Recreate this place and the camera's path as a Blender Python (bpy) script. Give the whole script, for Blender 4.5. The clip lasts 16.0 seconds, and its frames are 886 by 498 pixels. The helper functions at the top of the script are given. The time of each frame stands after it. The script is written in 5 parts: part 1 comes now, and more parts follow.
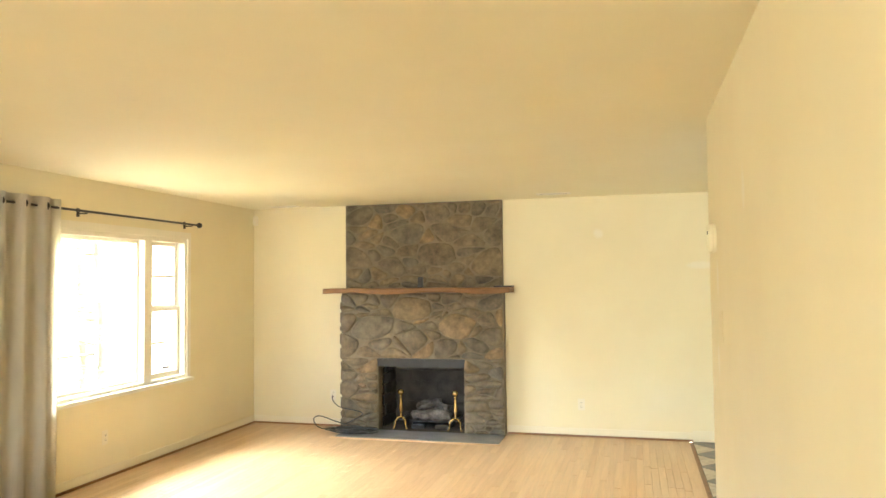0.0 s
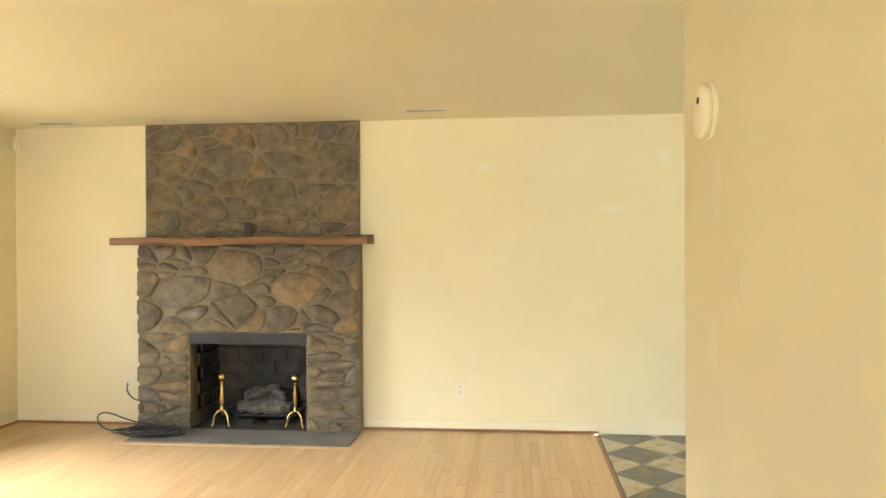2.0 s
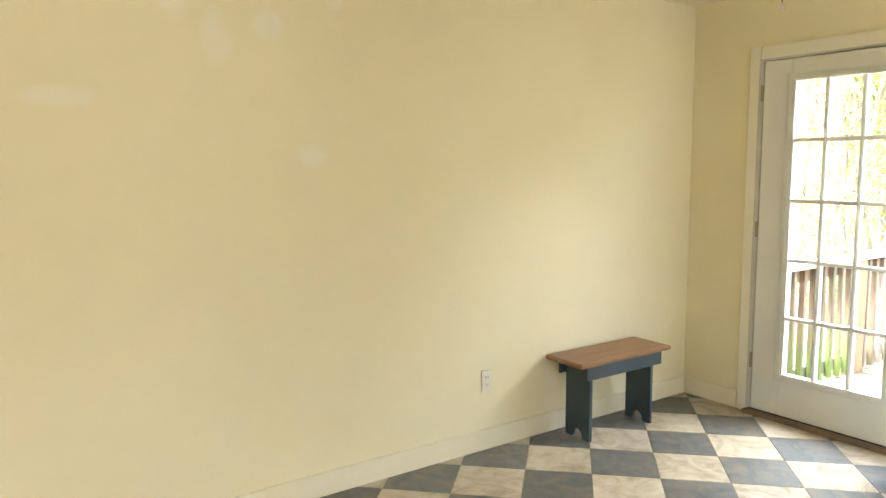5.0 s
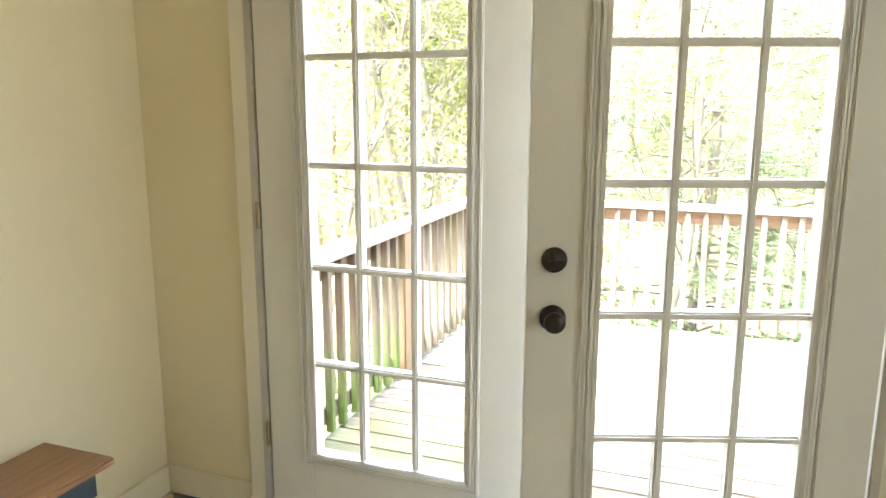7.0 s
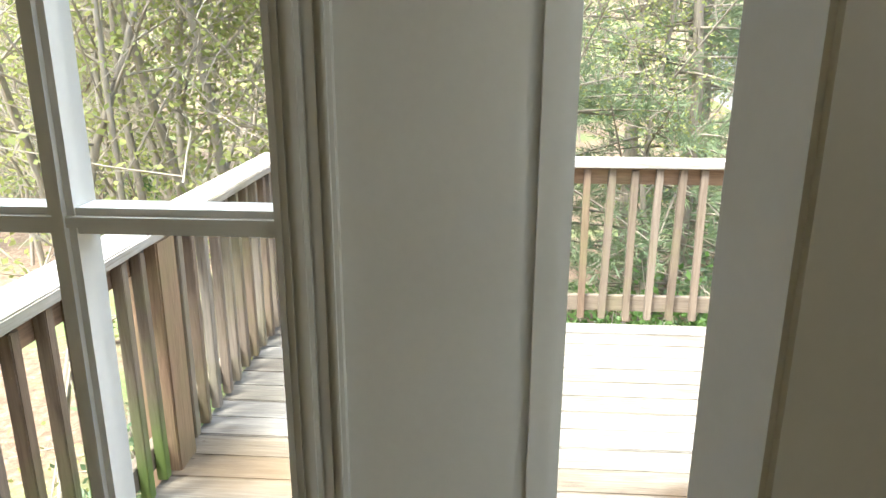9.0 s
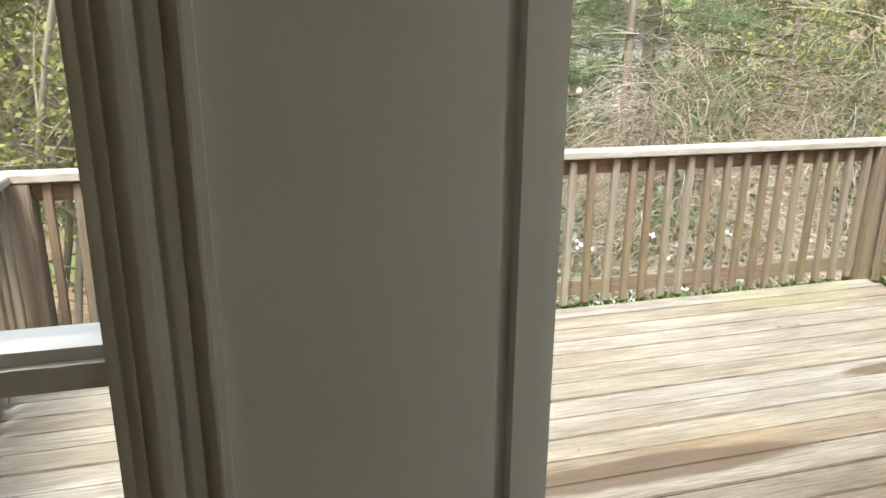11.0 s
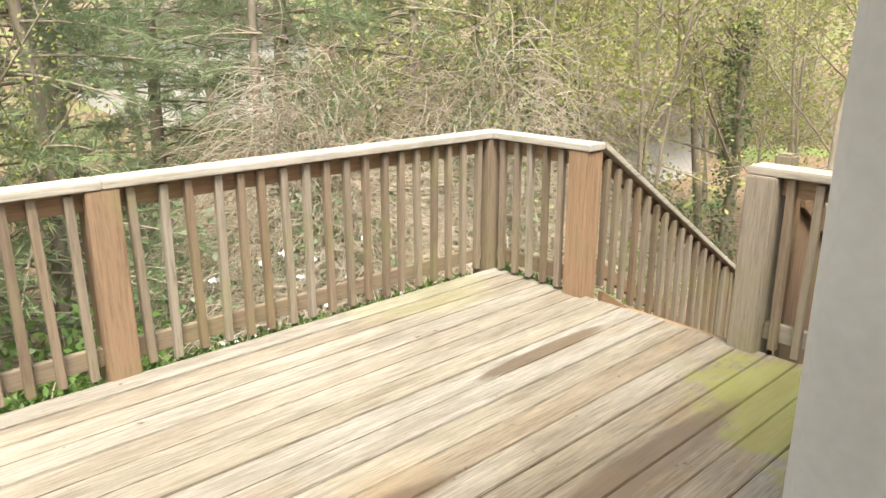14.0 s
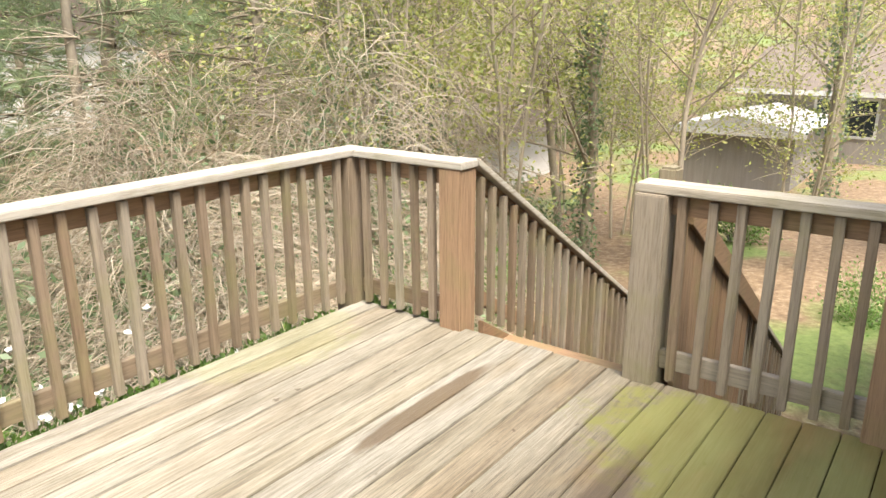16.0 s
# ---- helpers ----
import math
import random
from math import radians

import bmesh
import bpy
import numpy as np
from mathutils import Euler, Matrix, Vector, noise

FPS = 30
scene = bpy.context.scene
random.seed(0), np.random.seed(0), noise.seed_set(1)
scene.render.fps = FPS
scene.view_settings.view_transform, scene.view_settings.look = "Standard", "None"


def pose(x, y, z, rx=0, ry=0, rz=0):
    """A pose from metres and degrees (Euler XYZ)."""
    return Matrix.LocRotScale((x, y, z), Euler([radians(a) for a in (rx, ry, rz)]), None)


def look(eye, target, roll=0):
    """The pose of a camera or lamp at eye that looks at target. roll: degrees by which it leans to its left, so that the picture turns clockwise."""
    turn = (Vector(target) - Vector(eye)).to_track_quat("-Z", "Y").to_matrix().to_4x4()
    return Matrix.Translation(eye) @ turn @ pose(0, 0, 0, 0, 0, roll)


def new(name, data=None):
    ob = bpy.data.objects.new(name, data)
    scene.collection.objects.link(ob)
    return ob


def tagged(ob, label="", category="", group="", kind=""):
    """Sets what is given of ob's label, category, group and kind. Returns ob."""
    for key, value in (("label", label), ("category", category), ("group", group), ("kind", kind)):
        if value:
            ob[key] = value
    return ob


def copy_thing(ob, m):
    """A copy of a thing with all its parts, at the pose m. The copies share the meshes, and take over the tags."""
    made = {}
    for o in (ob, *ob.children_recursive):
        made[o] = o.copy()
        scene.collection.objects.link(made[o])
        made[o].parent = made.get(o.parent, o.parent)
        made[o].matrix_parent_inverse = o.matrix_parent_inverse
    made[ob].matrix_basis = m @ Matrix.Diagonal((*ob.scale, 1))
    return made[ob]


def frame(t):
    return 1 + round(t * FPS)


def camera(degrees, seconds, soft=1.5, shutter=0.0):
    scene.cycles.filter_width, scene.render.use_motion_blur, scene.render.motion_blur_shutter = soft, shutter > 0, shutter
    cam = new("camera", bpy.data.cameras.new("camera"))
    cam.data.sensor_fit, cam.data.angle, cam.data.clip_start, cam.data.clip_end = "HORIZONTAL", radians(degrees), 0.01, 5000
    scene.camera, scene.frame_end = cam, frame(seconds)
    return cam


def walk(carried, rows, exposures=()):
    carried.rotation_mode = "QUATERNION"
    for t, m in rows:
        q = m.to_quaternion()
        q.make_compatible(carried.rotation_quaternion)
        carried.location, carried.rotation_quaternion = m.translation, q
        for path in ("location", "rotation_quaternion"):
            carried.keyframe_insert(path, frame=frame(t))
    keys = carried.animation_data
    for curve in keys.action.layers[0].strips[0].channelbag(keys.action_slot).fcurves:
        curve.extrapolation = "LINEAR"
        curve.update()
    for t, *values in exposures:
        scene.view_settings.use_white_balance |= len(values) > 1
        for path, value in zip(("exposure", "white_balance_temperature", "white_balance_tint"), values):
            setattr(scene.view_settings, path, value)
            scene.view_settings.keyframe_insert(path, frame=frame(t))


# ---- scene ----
cam = camera(63.0, 16.0)
PATH = [
    (0, (0.88, 0.678, 1.581), (0.369, 2.61, 1.672), -0.6),
    (0.5, (0.861, 1.105, 1.559), (0.452, 3.061, 1.648), -0.5),
    (1, (0.843, 1.579, 1.549), (0.496, 3.548, 1.625), -0.4),
    (1.5, (0.81, 2.066, 1.513), (0.538, 4.047, 1.556), -0.4),
    (2, (0.766, 2.561, 1.439), (0.567, 4.551, 1.433), -0.3),
    (2.5, (0.749, 3.07, 1.368), (0.626, 5.065, 1.328), -0.2),
    (3, (0.697, 3.586, 1.35), (0.703, 5.584, 1.261), -0.2),
    (3.5, (0.573, 4.099, 1.353), (0.805, 6.08, 1.209), 0.3),
    (4, (0.654, 4.583, 1.341), (1.145, 6.515, 1.184), 0.3),
    (4.5, (0.841, 4.982, 1.414), (1.633, 6.809, 1.228), -0.1),
    (5, (1.13, 5.334, 1.471), (2.269, 6.962, 1.244), -0.3),
    (5.2, (1.284, 5.455, 1.479), (2.559, 6.978, 1.237), -0.1),
    (7.3, (3.289, 6.411, 1.446), (5.161, 6.985, 1.040), 0.2),
    (7.5, (3.473, 6.460, 1.445), (5.360, 6.969, 1.022), 0.3),
    (8, (3.919, 6.591, 1.431), (5.830, 6.943, 0.958), 0.7),
    (8.2, (4.075, 6.648, 1.428), (5.990, 6.946, 0.934), 0.8),
    (10.3, (4.722, 6.955, 1.385), (6.612, 6.745, 0.793), -0.5),
    (10.6, (4.718, 6.953, 1.398), (6.593, 6.623, 0.823), 0.0),
    (11, (4.706, 6.930, 1.418), (6.541, 6.415, 0.843), 0.4),
    (11.5, (4.816, 6.822, 1.351), (6.565, 6.044, 0.772), 0.5),
    (12, (4.802, 6.794, 1.304), (6.487, 5.875, 0.741), 0.4),
    (12.5, (4.829, 6.773, 1.333), (6.438, 5.732, 0.763), 0.4),
    (13, (4.873, 6.679, 1.369), (6.425, 5.558, 0.791), 0.1),
    (13.5, (4.964, 6.524, 1.367), (6.457, 5.320, 0.798), -0.0),
    (14, (5.090, 6.391, 1.378), (6.511, 5.104, 0.810), 0.0),
    (14.5, (5.209, 6.300, 1.373), (6.541, 4.919, 0.805), -0.1),
    (15, (5.299, 6.186, 1.376), (6.541, 4.723, 0.811), -0.2),
    (15.5, (5.385, 6.103, 1.393), (6.561, 4.588, 0.826), -0.2),
    (16, (5.472, 6.011, 1.394), (6.614, 4.469, 0.829), -0.2),
]
EXPOSURES = [
    (0.0, 4.4, 5650, 4), (2.5, 4.2, 5800, 4), (3.5, 3.95, 5850, 5), (5.0, 4.1, 5650, 7), (5.2, 4.1, 5650, 7), (7.3, 3.6, 5550, 7),
    (8.2, 3.05, 5550, 6), (10.3, 1.0, 5800, 6), (11.0, 1.28, 6000, 7), (12.0, 1.28, 6400, 7), (16.0, 1.3, 6500, 8),
]
walk(cam, [(t, look(eye, target, roll)) for t, eye, target, roll in PATH], EXPOSURES)

# ---- world and light ----
SUN_ELEV, SUN_ROT = 66.0, 306.0
world = bpy.data.worlds.new("world")
scene.world = world
world.use_nodes = True
wn = world.node_tree
sky = wn.nodes.new("ShaderNodeTexSky")
sky.sky_type = "NISHITA"
sky.sun_disc = False
sky.sun_elevation = radians(SUN_ELEV)
sky.sun_rotation = radians(SUN_ROT)
sky.dust_density = 4.0
bgnode = wn.nodes["Background"]
wn.links.new(sky.outputs[0], bgnode.inputs[0])
bgnode.inputs[1].default_value = 0.15
sun_data = bpy.data.lights.new("sun", "SUN")
sun_data.energy = 3.8
sun_data.angle = radians(20)
sun_data.color = (1.0, 0.95, 0.87)
sun = new("sun", sun_data)
sun.matrix_world = look((0, 0, 20), (0.36, -0.26, 19), 0)


def opening_lamp(name, eye, target, w, h, power, color=(1.0, 0.96, 0.88)):
    """An area lamp at an opening, added to the sky's light."""
    d = bpy.data.lights.new(name, "AREA")
    d.shape, d.size, d.size_y, d.energy, d.color = "RECTANGLE", w, h, power, color
    ob = new(name, d)
    ob.matrix_world = look(eye, target)
    return ob


opening_lamp("window_skylight", (-5.1, 5.8, 2.95), (-2.4, 5.8, 0.6), 2.6, 1.5, 42)
opening_lamp("door_skylight", (7.0, 6.9, 3.5), (4.4, 7.0, 0.7), 3.6, 2.4, 40)
# Added fill lamps at invented openings in the two unseen end walls.
opening_lamp("rear_fill_lamp", (-1.2, -2.9, 1.75), (-1.0, 2.0, 0.6), 2.2, 1.3, 10)
opening_lamp("side_fill_lamp", (3.2, 2.1, 1.6), (3.2, 6.0, 0.8), 1.2, 1.0, 3)


# ---- materials ----
def mat(name, col=(0.5, 0.5, 0.5), rough=0.6, metal=0.0):
    m = bpy.data.materials.new(name)
    m.use_nodes = True
    b = m.node_tree.nodes["Principled BSDF"]
    b.inputs["Base Color"].default_value = (*col, 1)
    b.inputs["Roughness"].default_value = rough
    b.inputs["Metallic"].default_value = metal
    return m


def nd(m, kind, **kw):
    n = m.node_tree.nodes.new(kind)
    for k, v in kw.items():
        n.inputs[k].default_value = v
    return n


def ln(m, a, b):
    m.node_tree.links.new(a, b)


def place(m, scale=(1, 1, 1), rot=(0, 0, 0)):
    g = m.node_tree.nodes.new("ShaderNodeNewGeometry")
    mp = m.node_tree.nodes.new("ShaderNodeMapping")
    mp.inputs["Scale"].default_value = scale
    mp.inputs["Rotation"].default_value = rot
    ln(m, g.outputs["Position"], mp.inputs["Vector"])
    return mp.outputs[0]


def tex(m, vec, scale, detail=4, rough=0.55, dist=0.0):
    n = nd(m, "ShaderNodeTexNoise", Scale=scale, Detail=detail, Roughness=rough, Distortion=dist)
    ln(m, vec, n.inputs["Vector"])
    return n.outputs[0]


def ramp(m, fac, stops):
    r = m.node_tree.nodes.new("ShaderNodeValToRGB")
    e = r.color_ramp.elements
    while len(e) < len(stops):
        e.new(0.5)
    for el, (p, c) in zip(e, stops):
        el.position, el.color = p, (*c, 1)
    ln(m, fac, r.inputs[0])
    return r.outputs[0]


def mix(m, fac, a, b, mode="MIX"):
    n = m.node_tree.nodes.new("ShaderNodeMix")
    n.data_type, n.blend_type = "RGBA", mode
    for sock, v in ((n.inputs[0], fac), (n.inputs[6], a), (n.inputs[7], b)):
        if isinstance(v, (int, float)):
            sock.default_value = v
        elif isinstance(v, tuple):
            sock.default_value = (*v, 1)
        else:
            ln(m, v, sock)
    return n.outputs[2]


def calc(m, op, a, b=0.0, c=0.0):
    n = m.node_tree.nodes.new("ShaderNodeMath")
    n.operation = op
    for sock, v in zip(n.inputs, (a, b, c)):
        if isinstance(v, (int, float)):
            sock.default_value = v
        else:
            ln(m, v, sock)
    return n.outputs[0]


def paint_to(m, col=None, rough=None, bump=None, strength=0.2, dist=0.01):
    b = m.node_tree.nodes["Principled BSDF"]
    if col is not None:
        ln(m, col, b.inputs["Base Color"])
    if rough is not None:
        ln(m, rough, b.inputs["Roughness"])
    if bump is not None:
        n = nd(m, "ShaderNodeBump", Strength=strength, Distance=dist)
        ln(m, bump, n.inputs["Height"])
        ln(m, n.outputs[0], b.inputs["Normal"])
    return m


def obj_random(m):
    return m.node_tree.nodes.new("ShaderNodeObjectInfo").outputs["Random"]


def island_random(m):
    return m.node_tree.nodes.new("ShaderNodeNewGeometry").outputs["Random Per Island"]


def mottled(name, c1, c2, scale, rough=0.7, fine=60.0, bump=0.15, dist=0.004, stretch=(1, 1, 1)):
    m = mat(name, c1, rough)
    v = place(m, stretch)
    big, small = tex(m, v, scale, 5), tex(m, v, fine, 3)
    f = calc(m, "ADD", calc(m, "MULTIPLY", big, 0.7), calc(m, "MULTIPLY", small, 0.3))
    return paint_to(m, ramp(m, f, [(0.35, c1), (0.65, c2)]), None, small, bump, dist)


def spot(m, cx, cy, rx, ry, vec, wob=0.5):
    """A soft-edged stain with an uneven outline on the floor plane."""
    sep = m.node_tree.nodes.new("ShaderNodeSeparateXYZ")
    ln(m, vec, sep.inputs[0])
    dx = calc(m, "DIVIDE", calc(m, "SUBTRACT", sep.outputs[0], cx), rx)
    dy = calc(m, "DIVIDE", calc(m, "SUBTRACT", sep.outputs[1], cy), ry)
    r = calc(m, "ADD", calc(m, "MULTIPLY", dx, dx), calc(m, "MULTIPLY", dy, dy))
    n = tex(m, vec, 7.0, 6, 0.72)
    r = calc(m, "ADD", r, calc(m, "MULTIPLY", calc(m, "SUBTRACT", n, 0.5), wob * 4))
    return nd_range(m, r, 1.1, 0.65)


def nd_range(m, v, a, b):
    n = m.node_tree.nodes.new("ShaderNodeMapRange")
    n.inputs[1].default_value, n.inputs[2].default_value = a, b
    ln(m, v, n.inputs[0])
    return n.outputs[0]


# dried filler smears on the walls: axis, place along it, height, half width, half height
FILLER_PATCHES = [(0, 1.90, 2.10, 0.07, 0.08), (0, 2.06, 1.97, 0.06, 0.11), (0, 2.28, 2.04, 0.06, 0.06), (0, 1.51, 1.72, 0.12, 0.04), (0, 2.46, 1.52, 0.07, 0.05), (0, 2.58, 2.18, 0.05, 0.05), (0, 0.53, 2.06, 0.05, 0.05), (1, 4.44, 1.59, 0.04, 0.09), (1, 4.48, 1.18, 0.04, 0.09), (1, 3.52, 1.92, 0.04, 0.09)]


def wall_paint():
    m = mat("cream_wall_paint", (0.78, 0.67, 0.45), 0.6)
    v = place(m)
    big, fine = tex(m, v, 1.3, 4), tex(m, v, 220, 2)
    base = ramp(m, big, [(0.3, (0.76, 0.665, 0.43)), (0.7, (0.80, 0.715, 0.475))])
    sep = m.node_tree.nodes.new("ShaderNodeSeparateXYZ")
    ln(m, v, sep.inputs[0])
    rough_edge = calc(m, "MULTIPLY", calc(m, "SUBTRACT", tex(m, v, 9.0, 4), 0.5), 2.2)
    patch = 0.0
    for axis, c, cz, r, rz in FILLER_PATCHES:
        d1 = calc(m, "DIVIDE", calc(m, "SUBTRACT", sep.outputs[axis], c), r)
        d2 = calc(m, "DIVIDE", calc(m, "SUBTRACT", sep.outputs[2], cz), rz)
        far = calc(m, "ADD", calc(m, "ADD", calc(m, "MULTIPLY", d1, d1), calc(m, "MULTIPLY", d2, d2)), rough_edge)
        patch = calc(m, "MAXIMUM", patch, nd_range(m, far, 1.4, 0.3))
    return paint_to(m, mix(m, calc(m, "MULTIPLY", patch, 0.5), base, (0.83, 0.79, 0.68)), None, fine, 0.12, 0.002)


M_WALL = wall_paint()
M_CEIL = mottled("ceiling_paint", (0.83, 0.76, 0.53), (0.85, 0.785, 0.565), 2.0, 0.8, 160, 0.15, 0.002)
M_WHITE = mottled("white_trim_paint", (0.79, 0.735, 0.59), (0.82, 0.77, 0.64), 3.0, 0.4, 90, 0.05, 0.001)
M_BASE = mottled("cream_baseboard_paint", (0.78, 0.70, 0.5), (0.81, 0.735, 0.55), 3.0, 0.45, 90, 0.05, 0.001)
M_DOOR = mottled("white_door_paint", (0.74, 0.72, 0.66), (0.79, 0.77, 0.71), 2.0, 0.42, 120, 0.06, 0.001)
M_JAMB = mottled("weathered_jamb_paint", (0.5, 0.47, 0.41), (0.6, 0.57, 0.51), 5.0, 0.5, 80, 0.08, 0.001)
M_PLATE = mat("ivory_plastic", (0.79, 0.72, 0.56), 0.4)
M_SLOT = mat("dark_slot", (0.03, 0.028, 0.025), 0.6)
M_BLACK = mottled("black_metal", (0.018, 0.017, 0.016), (0.035, 0.033, 0.03), 8, 0.38, 90, 0.1, 0.001)
M_BRONZE = mottled("dark_bronze", (0.035, 0.032, 0.03), (0.06, 0.055, 0.05), 12, 0.32, 90, 0.1, 0.001)
M_BRONZE.node_tree.nodes["Principled BSDF"].inputs["Metallic"].default_value = 0.7
M_BRASS = mottled("worn_brass", (0.75, 0.53, 0.2), (0.6, 0.4, 0.14), 25, 0.26, 120, 0.08, 0.001)
M_BRASS.node_tree.nodes["Principled BSDF"].inputs["Metallic"].default_value = 1.0
M_HINGE = mat("aged_brass_hinge", (0.36, 0.29, 0.19), 0.4, 0.8)
M_MORTAR = mottled("grey_brown_mortar", (0.165, 0.133, 0.085), (0.245, 0.198, 0.13), 9, 0.95, 110, 0.6, 0.006)
M_SLATE = mottled("grey_slate", (0.13, 0.13, 0.125), (0.22, 0.21, 0.195), 5, 0.55, 60, 0.3, 0.003)
M_SOOT = mottled("sooty_firebrick", (0.035, 0.03, 0.026), (0.085, 0.072, 0.06), 6, 0.95, 70, 0.5, 0.004)
M_LOG = mottled("charred_ceramic_log", (0.05, 0.043, 0.038), (0.2, 0.175, 0.15), 14, 0.95, 70, 0.9, 0.01)
M_CABLE = mat("black_cable", (0.02, 0.02, 0.02), 0.45)
M_TEAL = mottled("dark_teal_paint", (0.032, 0.05, 0.058), (0.048, 0.068, 0.076), 7, 0.5, 80, 0.15, 0.001)
M_CURTAIN = mottled("cream_curtain_cloth", (0.74, 0.68, 0.55), (0.78, 0.73, 0.61), 3, 0.9, 300, 0.3, 0.001)
M_SIDING = mottled("pale_house_siding", (0.55, 0.53, 0.48), (0.62, 0.6, 0.55), 2, 0.7, 60, 0.1, 0.002)
M_SILL = mottled("oak_threshold", (0.16, 0.11, 0.065), (0.26, 0.185, 0.11), 6, 0.5, 90, 0.2, 0.002, (8, 1, 1))


def stone_mat():
    m = mat("field_stone", (0.2, 0.17, 0.13), 0.85)
    v = place(m)
    r = obj_random(m)
    tint = ramp(m, r, [(0.0, (0.15, 0.128, 0.092)), (0.25, (0.205, 0.162, 0.1)), (0.45, (0.165, 0.146, 0.108)),
                       (0.65, (0.23, 0.175, 0.1)), (0.8, (0.18, 0.15, 0.105)), (0.95, (0.27, 0.195, 0.105))])
    f = tex(m, v, 11, 6, 0.65)
    dark = ramp(m, f, [(0.3, (0.5, 0.5, 0.52)), (0.7, (1.25, 1.2, 1.1))])
    return paint_to(m, mix(m, 1.0, tint, dark, "MULTIPLY"), None, tex(m, v, 38, 5, 0.7), 0.7, 0.012)


M_STONE = stone_mat()


def grain_wood(name, tones, axis, rnd, scale=1.0, rough=0.45, bump=0.15, soft=False):
    """Wood whose grain runs along axis, toned piece by piece."""
    m = mat(name, tones[0], rough)
    st = [14 * scale] * 3
    st[axis] = 0.7 * scale
    v = place(m, tuple(st))
    r = rnd(m)
    off = m.node_tree.nodes.new("ShaderNodeVectorMath")
    ln(m, v, off.inputs[0])
    comb = m.node_tree.nodes.new("ShaderNodeCombineXYZ")
    for k in range(3):
        ln(m, calc(m, "MULTIPLY", r, 37.0 + 11 * k), comb.inputs[k])
    ln(m, comb.outputs[0], off.inputs[1])
    g1, g2 = tex(m, off.outputs[0], 1.6, 5, 0.6, 1.2), tex(m, off.outputs[0], 9.0, 3, 0.6)
    tone = ramp(m, r, [(i / (len(tones) - 1), c) for i, c in enumerate(tones)])
    shade = ramp(m, calc(m, "ADD", calc(m, "MULTIPLY", g1, 0.65), calc(m, "MULTIPLY", g2, 0.35)), [(0.3, (0.82, 0.8, 0.76)), (0.7, (1.1, 1.09, 1.07))] if soft else [(0.3, (0.52, 0.47, 0.42)), (0.5, (0.98, 0.97, 0.95)), (0.7, (1.22, 1.2, 1.18))])
    return paint_to(m, mix(m, 1.0, tone, shade, "MULTIPLY"), None, g2, bump, 0.002), off.outputs[0]


OAK_TONES = [(0.56, 0.37, 0.185), (0.62, 0.425, 0.225), (0.585, 0.39, 0.2), (0.65, 0.46, 0.26), (0.53, 0.335, 0.16)]
M_OAK, _ = grain_wood("oak_floor", OAK_TONES, 1, obj_random, 1.0, 0.3, 0.05, True)
M_OAK_FAR, _ = grain_wood("oak_floor_rest", OAK_TONES, 1, island_random, 1.0, 0.3, 0.05, True)
M_SHOE, _ = grain_wood("brown_shoe_moulding", [(0.26, 0.13, 0.05), (0.3, 0.155, 0.06)], 0, obj_random, 1.0, 0.4, 0.1)
M_MANTEL, _ = grain_wood("rough_mantel_timber", [(0.24, 0.125, 0.05), (0.3, 0.16, 0.065)], 0, obj_random, 1.2, 0.6, 0.6)
M_BENCH, _ = grain_wood("bench_top_wood", [(0.22, 0.11, 0.045), (0.26, 0.135, 0.055)], 0, obj_random, 1.0, 0.42, 0.15)
M_FAN, _ = grain_wood("fan_blade_wood", [(0.13, 0.075, 0.045), (0.16, 0.095, 0.055)], 0, obj_random, 1.0, 0.4, 0.1)


